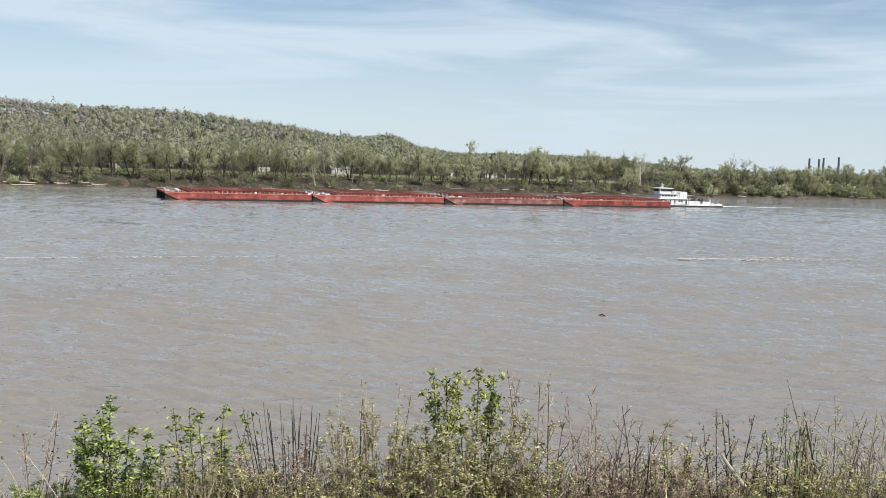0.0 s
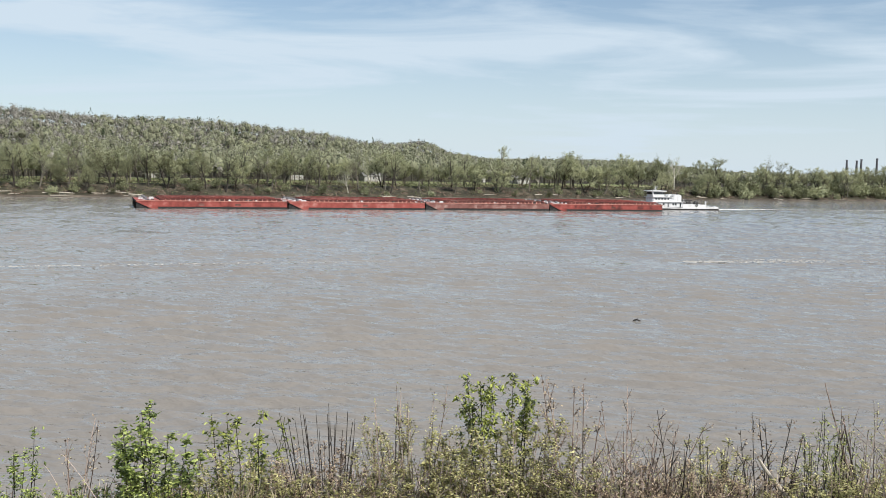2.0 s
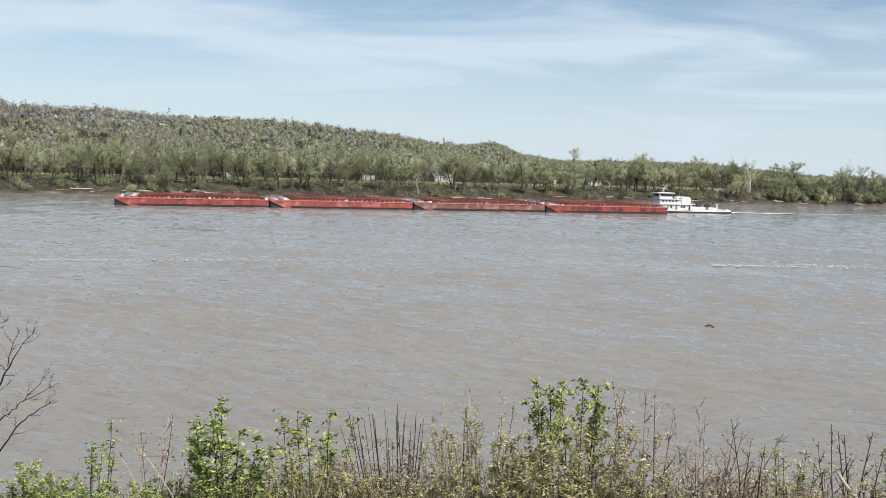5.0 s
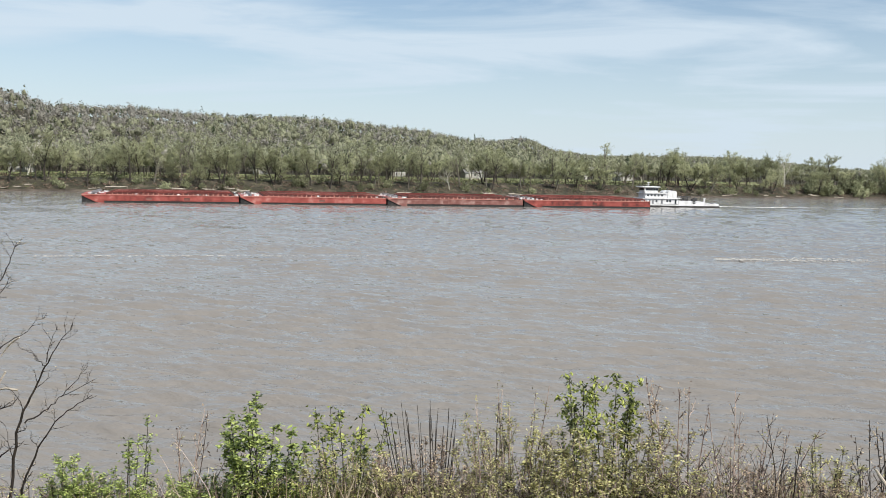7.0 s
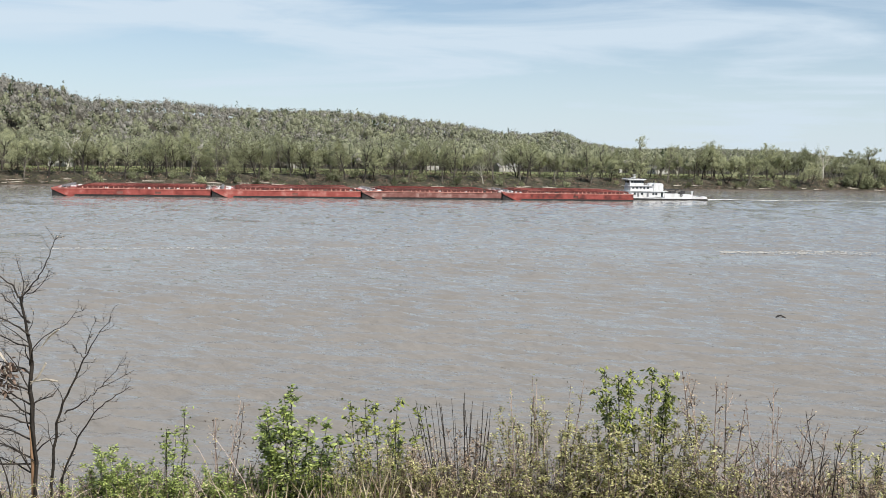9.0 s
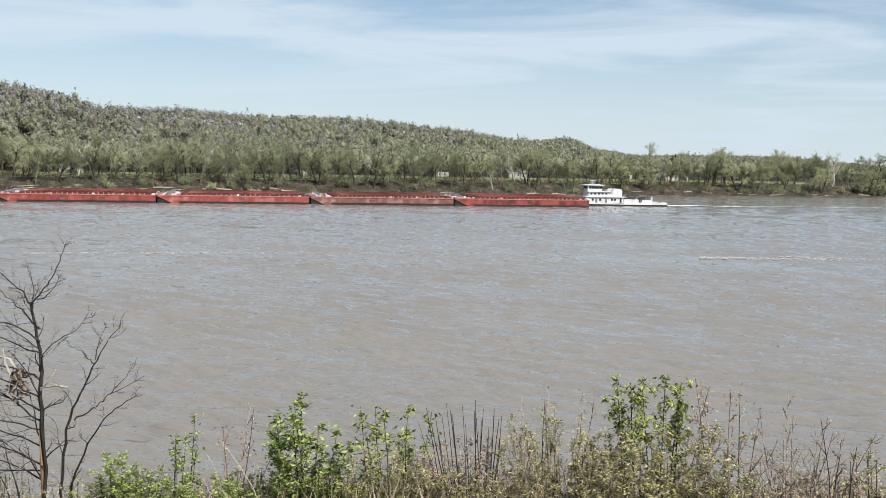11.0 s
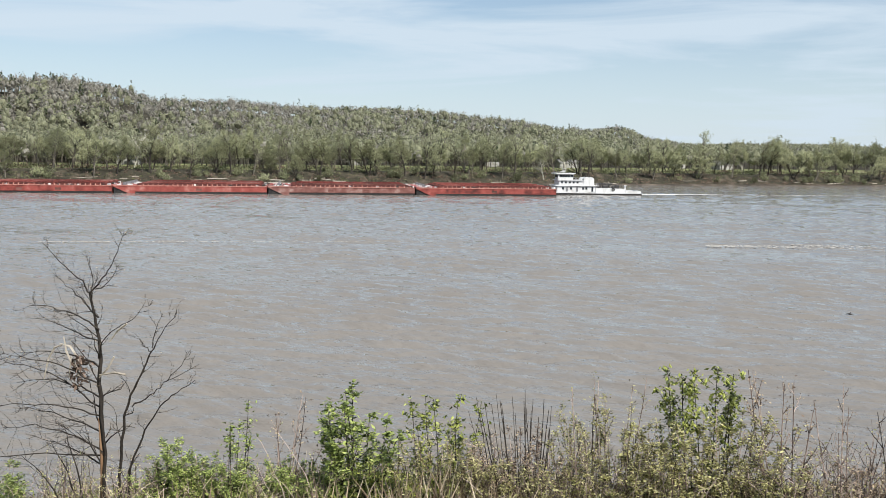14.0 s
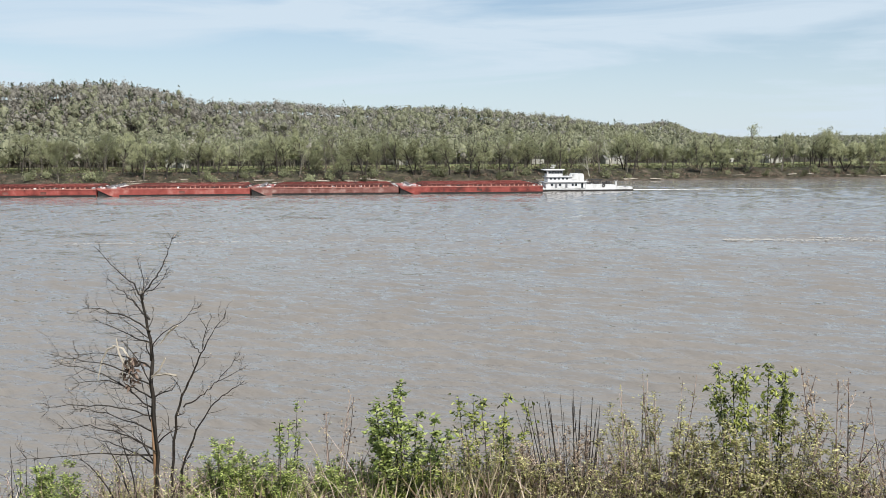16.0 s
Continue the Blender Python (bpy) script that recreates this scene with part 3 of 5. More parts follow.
def forest():
    """The woods behind: meadow edge and hillsides, as one mass of leaf clumps with thin trunks."""
    rng = np.random.default_rng(5)
    pyr = random.Random(5)
    quads, kinds = [], []
    cores = Shape()
    g = (1 + 5 ** 0.5) / 2
    ico = [Vector(p).normalized() for p in ((-1, g, 0), (1, g, 0), (-1, -g, 0), (1, -g, 0), (0, -1, g), (0, 1, g), (0, -1, -g), (0, 1, -g), (g, 0, -1), (g, 0, 1), (-g, 0, -1), (-g, 0, 1))]
    ico_faces = [(0, 11, 5), (0, 5, 1), (0, 1, 7), (0, 7, 10), (0, 10, 11), (1, 5, 9), (5, 11, 4), (11, 10, 2), (10, 7, 6), (7, 1, 8), (3, 9, 4), (3, 4, 2), (3, 2, 6), (3, 6, 8), (3, 8, 9), (4, 9, 5), (2, 4, 11), (6, 2, 10), (8, 6, 7), (9, 8, 1)]
    core_kinds = []
    trunks = Shape()
    n_made = 0
    while n_made < 10500:
        az = pyr.uniform(-47, 28)
        w = Vector((math.sin(radians(az)), math.cos(radians(az))))
        far = float(np.interp(az, RIDGE_AZ, RIDGE_FAR))
        near = BANK.dot(INLAND) / w.dot(INLAND)
        lo, hi = near + 58 / w.dot(INLAND), far * 1.03
        d = lo * (hi / lo) ** pyr.random() if n_made > 1300 else far * pyr.uniform(0.96, 1.005)
        n = (d - near) * w.dot(INLAND)
        if n < 120 and pyr.random() < 0.45:
            continue
        x, y = w.x * d, w.y * d
        z = far_height(x, y)
        up = (z - 8) / 60 + 0.35 * noise.noise((x * 0.008, y * 0.008, 2))
        roll = pyr.random()
        kind = 2 if roll < (0.03 + 0.13 * smooth01(up * 1.5 - 0.3)) else (1 if roll < 0.12 + (0.80 if az < -22 else 0.55) * smooth01(up * 1.5 - 0.1) else 0)
        h = pyr.choice((10.0, 11.5, 13.0, 14.0, 15.5)) * pyr.uniform(0.92, 1.08) * (1.25 if n < 200 else 1.0) * (0.72 if az > 11 else 1.0)
        if n_made < 1300 and pyr.random() < 0.14:
            h *= pyr.uniform(1.1, 1.28)
        r = pyr.uniform(2.6, 5.0) * (1.0 + 0.25 * (d > 1400))
        k = (28 if d < 1400 else 18)
        u3 = rng.normal(size=(k, 3))
        u3 /= np.linalg.norm(u3, axis=1)[:, None]
        u3 *= (0.68 + 0.42 * rng.random((k, 1)))
        if kind == 2:
            u3[:, :2] *= (0.65 - 0.5 * u3[:, 2:3]).clip(0.1, 1.1)
        c = u3 * np.array([r, r, h * 0.36]) + np.array([x, y, z + h * 0.64])
        a = rng.normal(size=(k, 3))
        if kind == 1:
            a[:, 2] = np.abs(a[:, 2]) * 1.3
        a /= np.linalg.norm(a, axis=1)[:, None]
        b = np.cross(a, rng.normal(size=(k, 3)))
        b /= np.linalg.norm(b, axis=1)[:, None]
        s = (0.52 + 0.6 * rng.random((k, 1))) * (1 + 0.3 * (d > 1400))
        thin = 0.5 if kind == 1 else 0.75
        s = s * (1.1 if kind == 1 else 1.0)
        quads.append(np.stack([c - a * s, c + b * s * thin, c + a * s, c - b * s * thin], 1))
        kinds.append(np.full(k, kind))
        if kind != 2:
            m = 0.74 if kind == 0 else 0.5
            cores.add([(x + p.x * r * m * pyr.uniform(0.75, 1.2), y + p.y * r * m * pyr.uniform(0.75, 1.2), z + h * 0.62 + p.z * h * 0.34 * m * pyr.uniform(0.8, 1.15)) for p in ico], ico_faces)
            core_kinds += [kind] * 20
        if d < 950:
            trunks.tube([(x, y, z - 0.5), (x + pyr.uniform(-0.6, 0.6), y, z + h * 0.55), (x + pyr.uniform(-1, 1), y, z + h * 0.95)], [0.26, 0.17, 0.05], 3, cap=False)
        n_made += 1
    q = np.concatenate(quads).reshape(-1, 3)
    count = len(q) // 4
    me = bpy.data.meshes.new("hill_forest")
    me.vertices.add(len(q))
    me.vertices.foreach_set("co", q.astype(np.float32).ravel())
    me.loops.add(count * 4)
    me.loops.foreach_set("vertex_index", np.arange(count * 4, dtype=np.int32))
    me.polygons.add(count)
    me.polygons.foreach_set("loop_start", np.arange(0, count * 4, 4, dtype=np.int32))
    for m in (FOREST, BARE_WOOD, EVERGREEN):
        me.materials.append(m)
    me.polygons.foreach_set("material_index", np.concatenate(kinds).astype(np.int32))
    me.update()
    me.validate()
    woods = tagged(new("hill_forest", me), "mixed spring forest of grey bare and yellow-green crowns covering the hills", "forest", "", "stuff")
    part("trunks", trunks, BARK, woods)["kind"] = "stuff"
    core = mesh_of("inner_foliage", cores, FOREST)
    core.materials.append(BARE_WOOD)
    core.polygons.foreach_set("material_index", core_kinds)
    part("inner_foliage", core, FOREST, woods)["kind"] = "stuff"


forest()


# ---- the tow: four empty hopper barges pushed by a towboat ----
HEAD = radians(22.4)
TOW_DIR = Vector((math.cos(HEAD), math.sin(HEAD)))
LENGTH = 59.4


def tow_pose(t, offset):
    """The near waterline corner of the piece that begins offset metres behind the first barge's stern."""
    s = -59.1 - 12.0 * t - 0.0165 * t * t + offset
    return pose(TOW_DIR.x * s, 420 + TOW_DIR.y * s, 0, 0, 0, math.degrees(HEAD))


def barge(length, paint, label, seed):
    rng = random.Random(seed)
    ob = thing("barge", label, "barge", "barges of the tow")
    L, W, D = length, 10.67, 3.05
    rake = [(L - 0.25, -0.7), (L - 0.25, D), (0.0, D + 0.25), (0.0, D - 0.35), (2.4, 1.55), (4.8, 0.45), (7.2, -0.35), (9.0, -0.7)]
    hull = Shape()
    k = len(rake)
    side = lambda y: [(x, y, z) for x, z in rake]
    hull.add(side(0) + side(W), [tuple(range(k)), tuple(range(2 * k - 1, k - 1, -1))] +
             [(i, k + i, k + (i + 1) % k, (i + 1) % k) for i in range(k) if i != 1])
    # deck as a ring round the open hopper
    hx0, hx1, hy0, hy1 = 9.0, L - 2.2, 0.95, W - 0.95
    hull.add([(0, 0, D + 0.25), (L - 0.25, 0, D), (L - 0.25, W, D), (0, W, D + 0.25), (hx0, hy0, D + 0.2), (hx1, hy0, D), (hx1, hy1, D), (hx0, hy1, D + 0.2)],
             [(0, 1, 5, 4), (1, 2, 6, 5), (2, 3, 7, 6), (3, 0, 4, 7)])
    part("hull", hull, paint, ob)
    deck = Shape()
    deck.box(0.1, 0.05, D + 0.02, L - 0.35, hy0 - 0.02, D + 0.07)
    part("side_deck", deck, DECK, ob, "sunlit worn side deck")
    hopper = Shape()
    hopper.add([(x, y, z) for z in (D + 0.2, -0.2) for x, y in ((hx0, hy0), (hx1, hy0), (hx1, hy1), (hx0, hy1))],
               [(0, 1, 5, 4), (1, 2, 6, 5), (2, 3, 7, 6), (3, 0, 4, 7), (4, 5, 6, 7)])
    part("hopper", hopper, RUST, ob, "empty rusty cargo hopper")
    top = D + 1.1
    coam = Shape()
    for y0, y1 in ((hy0 - 0.06, hy0 + 0.06), (hy1 - 0.06, hy1 + 0.06)):
        coam.prism([(hx0, D), (hx1, D), (hx1, top - 0.35), (hx1 - 1.2, top), (hx0 + 2.5, top), (hx0, top - 0.3)], y0, y1)
    for x in (hx0, hx1):
        coam.box(x - 0.06, hy0, D, x + 0.06, hy1, top - 0.35)
    part("coaming", coam, COAMING, ob, "dark red raised hopper coaming")
    # Pale strip that paints the sunlit line along the deck edge.
    edge = Shape()
    edge.box(0.0, -0.06, D - 0.16, L - 0.2, 0.03, D + 0.12)
    part("gunwale", edge, DECK, ob, "pale pink gunwale edge coloured as sunlit")
    # Added black sheets that fill the open gap below the rake with shade.
    for y in (0.35, W - 0.4):
        gap_fill = Shape()
        gap_fill.prism([(0.15, D - 0.1), (0.15, -0.5), (8.6, -0.65), (7.2, -0.3), (4.8, 0.5), (2.4, 1.6)], y, y + 0.05)
        part("bow_side_plate", gap_fill, BOOT_BLACK, ob, "black sheet standing in for the shade under the bow rake")
    rim = Shape()
    for y in (hy0, hy1):
        rim.box(hx0 + 2.5, y - 0.16, top - 0.02, hx1 - 1.2, y + 0.16, top + 0.1)
    part("rim", rim, paint, ob)
    bracket = Shape()
    bracket.add([(-0.14, 0, 0), (0.14, 0, 0), (0.14, -0.6, 0), (-0.14, -0.6, 0), (-0.14, 0, 0.7), (0.14, 0, 0.7)], [(3, 2, 5, 4), (0, 3, 4), (1, 5, 2), (0, 1, 2, 3), (0, 4, 5, 1)])
    # Pale colour makes the brackets stand out as sunlit dots on the coaming.
    me = mesh_of("bracket", bracket, DECK)
    for i in range(24):
        b = part("bracket", me, DECK, ob)
        b.location = (hx0 + 2.2 + i * (hx1 - hx0 - 4.5) / 23, hy0 - 0.06, D + 0.07)
    rail = Shape()
    for z in (D - 0.35, 0.8):
        rail.box(8.4 if z < 1 else 1.5, -0.09, z, L - 0.25, 0.0, z + 0.14)
    part("rub_rail", rail, paint, ob)
    boot = Shape()
    boot.box(8.3, -0.025, -0.3, L - 0.22, 0.01, 0.72)
    part("boot_stripe", boot, BOOT_BLACK, ob, "black waterline stripe")
    # The rake turns from the sun; its shaded face is coloured black.
    bow = Shape()
    bow.prism([(-0.03, D + 0.2), (-0.03, D - 0.36), (2.37, 1.53), (4.77, 0.43), (7.2, -0.38), (7.3, -0.3), (4.85, 0.55), (2.5, 1.68), (0.06, D - 0.2), (0.06, D + 0.2)], 0.02, W - 0.02)
    part("rake_plate", bow, BOOT_BLACK, ob, "black bow rake with its shade put into the colour")
    # deck gear
    bitt = Shape()
    for dx in (-0.3, 0.3):
        bitt.tube([(dx, 0, 0), (dx, 0, 0.55), (dx, 0, 0.6)], [0.13, 0.13, 0.17], 7)
    bitt.box(-0.55, -0.16, 0, 0.55, 0.16, 0.08)
    pale_bitt = mesh_of("bitt", bitt, WHITE)
    dark_bitt = mesh_of("bitt", bitt, DARK_STEEL)
    spots = [(2.5, 0.5), (6.5, 0.5), (20, 0.45), (32, 0.45), (44, 0.45), (L - 3.5, 0.45), (L - 1.2, 1.2), (2.5, W - 0.6), (L - 1.2, W - 1.2)]
    for i, (x, y) in enumerate(spots):
        b = part("bitt", pale_bitt if rng.random() < 0.6 else dark_bitt, WHITE, ob)
        b.location = (x + rng.uniform(-0.8, 0.8), y, D + (0.2 if x < 9 else 0.07))
    for x, y in ((4.0, 2.2), (4.0, W - 2.2)):
        winch = Shape()
        winch.box(-0.7, -0.55, 0, 0.7, 0.55, 0.25, 0.05)
        winch.tube([(0, -0.5, 0.6), (0, 0.5, 0.6)], [0.38, 0.38], 10)
        winch.box(-0.45, -0.62, 0.2, 0.45, -0.5, 1.0, 0.05)
        winch.box(-0.45, 0.5, 0.2, 0.45, 0.62, 1.0, 0.05)
        w = part("winch", winch, GREY, ob, "grey deck winch")
        w.location = (x, y, D + 0.22)
    for i in range(11):
        lump = Shape()
        r = rng.uniform(0.25, 0.5)
        lump.box(-r, -0.3, 0, r, 0.3, rng.uniform(0.3, 0.7), 0.08)
        g = part("deck_box", lump, WHITE if rng.random() < 0.6 else DARK_STEEL, ob)
        g.location = (rng.choice((rng.uniform(1.5, 8), rng.uniform(L - 2, L - 1), rng.uniform(12, L - 6))), 0.5, D + 0.1)
    plate = Shape()
    plate.box(-1.1, -0.03, -0.5, 1.1, 0.01, 0.5)
    for x in ((L * 0.42, L * 0.66) if seed % 2 else (L * 0.55,)):
        d = part("patch_plate", plate, RUST, ob, "welded rusty hull patch")
        d.location = (x, 0, 1.6)
    return ob


def towboat():
    ob = thing("towboat", "white multi-deck river towboat with black hull stripe", "towboat")
    W = 10.4
    hull = Shape()
    hull.prism([(2.6, -0.8), (38.2, -0.8), (38.9, 0.1), (38.9, 1.0), (34, 0.95), (26, 1.0), (2.4, 1.35), (1.6, 1.4), (1.6, -0.2)], 0, W)
    part("hull", hull, WHITE, ob)
    stripe = Shape()
    stripe.prism([(1.5, -0.5), (39.0, -0.3), (39.0, 0.72), (26, 0.65), (1.5, 0.85)], -0.03, W + 0.03)
    part("hull_stripe", stripe, BOOT_BLACK, ob, "black hull stripe")
    for y in (2.2, 7.3):
        knee = Shape()
        knee.prism([(0.3, -0.2), (0.3, 3.6), (0.9, 3.9), (1.7, 3.9), (2.9, 1.3), (2.9, -0.2)], y, y + 0.9)
        part("push_knee", knee, DARK_STEEL, ob, "black steel push knee")
    main = Shape()
    main.box(4.3, 0.7, 1.3, 20.0, W - 0.7, 3.85, 0.12)
    house = part("main_deckhouse", main, WHITE, ob)
    for x in (6.7, 8.2, 9.9, 12.4, 14.9, 16.2):
        g = Shape()
        tall = x in (8.2, 12.4)
        g.box(x - 0.42, 0.64, 1.45 if tall else 2.3, x + 0.42, 0.72, 3.3)
        part("door" if tall else "window", g, GREY if tall else GLASS, house)
    # Flat dark panel on the closed wall stands in for the unlit doorway.
    g = Shape()
    g.box(18.3, 0.63, 1.4, 19.1, 0.72, 3.5)
    part("doorway", g, GLASS, house, "dark panel for the shaded inside of an open doorway")
    slab = Shape()
    slab.box(3.4, 0.1, 3.85, 21.2, W - 0.1, 4.05, 0.05)
    part("boat_deck", slab, WHITE, ob)
    cabin = Shape()
    cabin.box(5.1, 1.7, 4.05, 15.4, W - 1.7, 6.2, 0.12)
    mid = part("upper_cabin", cabin, WHITE, ob)
    for x in (6.4, 8.0, 9.6, 11.2, 12.8):
        g = Shape()
        g.box(x - 0.4, 1.64, 4.9, x + 0.4, 1.72, 5.75)
        part("window", g, GLASS, mid)
    slab = Shape()
    slab.box(4.4, 1.0, 6.2, 15.0, W - 1.0, 6.36, 0.05)
    part("texas_deck", slab, WHITE, ob)
    stack = Shape()
    stack.prism([(15.3, 4.05), (15.3, 6.9), (15.9, 7.55), (18.9, 7.55), (19.5, 6.9), (19.5, 4.05)], 1.4, 4.0)
    stack.prism([(15.3, 4.05), (15.3, 6.9), (15.9, 7.55), (18.9, 7.55), (19.5, 6.9), (19.5, 4.05)], W - 4.0, W - 1.4)
    casing = part("engine_casing", stack, WHITE, ob)
    for y in (2.7, W - 2.7):
        pipe = Shape()
        pipe.tube([(17.8, y, 7.4), (17.8, y, 8.3), (18.0, y, 8.5)], [0.28, 0.28, 0.3], 9)
        part("exhaust_pipe", pipe, DARK_STEEL, casing)
    pilot = Shape()
    pilot.prism([(5.2, 6.36), (4.9, 9.0), (11.4, 9.0), (11.1, 6.36)], 2.5, W - 2.5)
    ph = part("pilothouse", pilot, WHITE, ob)
    g = Shape()
    for x in (5.6, 6.75, 7.9, 9.05, 10.2):
        g = Shape()
        g.box(x - 0.02, 2.44, 7.55, x + 1.0, 2.52, 8.6)
        part("window", g, GLASS, ph)
    for y in (2.9, 4.1, 5.3, 6.5):
        g = Shape()
        g.box(4.85, y, 7.55, 5.05, y + 1.0, 8.6)
        part("window", g, GLASS, ph)
    roof = Shape()
    roof.box(3.7, 1.7, 9.0, 12.0, W - 1.7, 9.35, 0.12)
    part("roof", roof, WHITE, ph)
    mast = Shape()
    mast.tube([(8.0, 5.2, 9.3), (8.0, 5.2, 11.6)], [0.1, 0.06], 6)
    mast.box(7.3, 5.1, 10.4, 8.7, 5.3, 10.5)
    mast.box(6.6, 4.9, 9.9, 8.6, 5.1, 10.1)
    part("mast", mast, WHITE, ph)
    for x, y in ((5.0, 2.6), (5.0, W - 2.6)):
        lampb = Shape()
        lampb.tube([(x, y, 9.35), (x, y, 9.7)], [0.08, 0.08], 6)
        lampb.tube([(x - 0.35, y, 9.9), (x + 0.25, y, 9.9)], [0.28, 0.2], 9)
        part("searchlight", lampb, DARK_STEEL, ph)
    radar = Shape()
    radar.box(7.0, 4.9, 11.0, 9.0, 5.1, 11.2, 0.04)
    part("radar_bar", radar, WHITE, ph)
    # rails
    for z, x0, x1, y in ((4.05, 3.6, 21.0, 0.25), (6.36, 4.5, 14.9, 1.1), (1.35, 1.7, 4.2, 0.15)):
        rail = Shape()
        for zz in (z + 0.5, z + 1.0):
            rail.tube([(x0, y, zz), (x1, y, zz)], [0.03, 0.03], 4)
        x = x0
        while x <= x1:
            rail.tube([(x, y, z), (x, y, z + 1.0)], [0.03, 0.03], 4)
            x += 1.5
        part("railing", rail, WHITE, ob)
    # after deck
    low = Shape()
    low.prism([(20.0, 1.0), (20.0, 3.2), (22.0, 2.95), (32.0, 2.65), (32.6, 2.4), (32.6, 0.98)], 0.5, W - 0.5)
    aft = part("engine_house", low, WHITE, ob)
    fender = Shape()
    fender.tube([(27.2 + 0.5 * math.cos(a), 0.42, 2.35 + 0.5 * math.sin(a)) for a in [k * math.pi / 6 for k in range(13)]], [0.2] * 13, 6, cap=False)
    part("tyre_fender", fender, RUBBER, ob, "black tyre hung as a fender")
    hatch = Shape()
    for x, y, w, h in ((21.2, 2.5, 1.5, 0.9), (24.0, 4.0, 2.2, 1.2), (27.5, 2.6, 1.2, 0.7), (29.5, 5.0, 1.6, 1.3)):
        hatch = Shape()
        hatch.box(x, y, 2.6, x + w, y + 1.6, 3.4 + h * 0.6, 0.08)
        part("deck_machine", hatch, DARK_STEEL, ob, "dark deck machinery")
    skiff = Shape()
    skiff.prism([(23.0, 4.3), (28.5, 4.3), (28.9, 4.9), (22.2, 5.0)], 6.6, 8.2)
    skiff.box(24.0, 6.9, 3.2, 24.2, 7.9, 4.3)
    skiff.box(27.4, 6.9, 3.2, 27.6, 7.9, 4.3)
    part("skiff_on_rack", skiff, DARK_STEEL, ob)
    boom = Shape()
    boom.tube([(30.8, 2.0, 2.9), (31.0, 2.0, 6.0)], [0.12, 0.09], 6)
    boom.tube([(31.0, 2.0, 5.6), (28.0, 2.0, 4.6)], [0.08, 0.06], 5)
    part("davit", boom, DARK_STEEL, ob)
    post = Shape()
    post.box(32.0, 0.8, 0.95, 32.6, 1.4, 4.1, 0.06)
    post.box(31.8, 0.6, 4.1, 32.8, 1.6, 4.3, 0.04)
    part("stern_post", post, WHITE, ob)
    bulwark = Shape()
    bulwark.box(32.6, 0.05, 0.95, 38.7, 0.2, 1.75)
    bulwark.box(32.6, W - 0.2, 0.95, 38.7, W - 0.05, 1.75)
    bulwark.box(38.55, 0.2, 0.95, 38.7, W - 0.2, 1.75)
    part("bulwark", bulwark, WHITE, ob)
    for x in (34.0, 36.0, 37.6):
        b = Shape()
        b.box(-0.4, -0.3, 0, 0.4, 0.3, 1.1, 0.06)
        k = part("deck_locker", b, WHITE if x != 36.0 else GREY, ob)
        k.location = (x, 1.6, 0.95)
    return ob


FIRST = barge(59.1, RED, "empty faded red hopper barge leading the tow", 1)
SECOND = barge(59.1, RED, "empty bright red hopper barge with dark coaming", 2)
THIRD = barge(59.1, RUST, "empty rust-streaked brownish red hopper barge", 3)
FOURTH = barge(59.1, RED, "empty red hopper barge before the towboat", 4)
BEAM = 10.85
INNER = []
for row, col, ob in ((0, 1, SECOND), (1, 1, THIRD), (2, 1, FIRST), (3, 1, SECOND), (0, 2, THIRD), (1, 2, SECOND), (2, 2, FOURTH), (3, 2, FIRST)):
    twin = copy_thing(ob, pose(0, 0, 0))
    tagged(twin, "empty red hopper barge lashed behind the near row")
    INNER.append((twin, row, col))
BOAT = towboat()
BOAT.scale = (1.10, 1.0, 1.0)


def foam_patch(seed, x0, x1, width, count, size):
    """Many small irregular flakes of foam floating just above the water."""
    rng = random.Random(seed)
    sh = Shape()
    for i in range(count):
        u = rng.random() ** 1.3
        x = x0 + (x1 - x0) * u
        y = rng.gauss(0, width * (0.35 + 0.65 * u))
        r = size * rng.uniform(0.4, 1.3) * (1 - 0.45 * u)
        k = 7
        ring = [(x + r * 2.4 * math.cos(6.283 * j / k) * rng.uniform(0.6, 1.2), y + r * 0.7 * math.sin(6.283 * j / k) * rng.uniform(0.6, 1.2), 0.24) for j in range(k)]
        h = 0.10 * (1 - u) + 0.03
        sh.add(ring + [(x, y, 0.24 + h)], [(j, (j + 1) % k, k) for j in range(k)])
    return sh


WAKE = thing("wake_foam", "white propeller wash trailing behind the towboat", "wake")
part("wash", foam_patch(1, 0, 38, 1.5, 1100, 0.9), FOAM, WAKE)["kind"] = "stuff"
part("trail", foam_patch(2, 18, 150, 2.2, 500, 0.6), SILT_FOAM, WAKE, "thin silty foam trail")["kind"] = "stuff"

STREAKS = []
for k, (x, y, length, width, count, turn, size) in enumerate(((72, 207, 46, 2.2, 330, 14.0, 0.20), (78, 212, 22, 1.4, 110, 10.0, 0.15), (-38, 175, 80, 1.0, 230, 22.6, 0.14))):
    st = thing("foam_streak", "long pale streak of foam drifting on the river", "foam", "foam streaks on the river", (x, y, 0))
    part("foam", foam_patch(30 + k, -length / 2, length / 2, width, count, size), SILT_FOAM, st)["kind"] = "stuff"
    STREAKS.append((st, x, y, turn))


# ---- snag, driftwood, houses and chimneys ----
def snag():
    ob = thing("snag", "dark waterlogged branch stuck in the river", "driftwood", "", (20.5, 121.6, 0))
    sh = Shape()
    sh.tube([(-0.8, 0, -0.25), (-0.2, 0.1, 0.10), (0.3, 0.1, 0.22), (0.9, 0, 0.05), (1.6, -0.2, -0.3)], [0.10, 0.14, 0.13, 0.10, 0.05], 7)
    sh.tube([(0.2, 0.1, 0.15), (0.5, 0.3, 0.42)], [0.06, 0.03], 5)
    part("branch", sh, WET_WOOD, ob)
    ob.scale = (0.62, 0.62, 0.75)


snag()


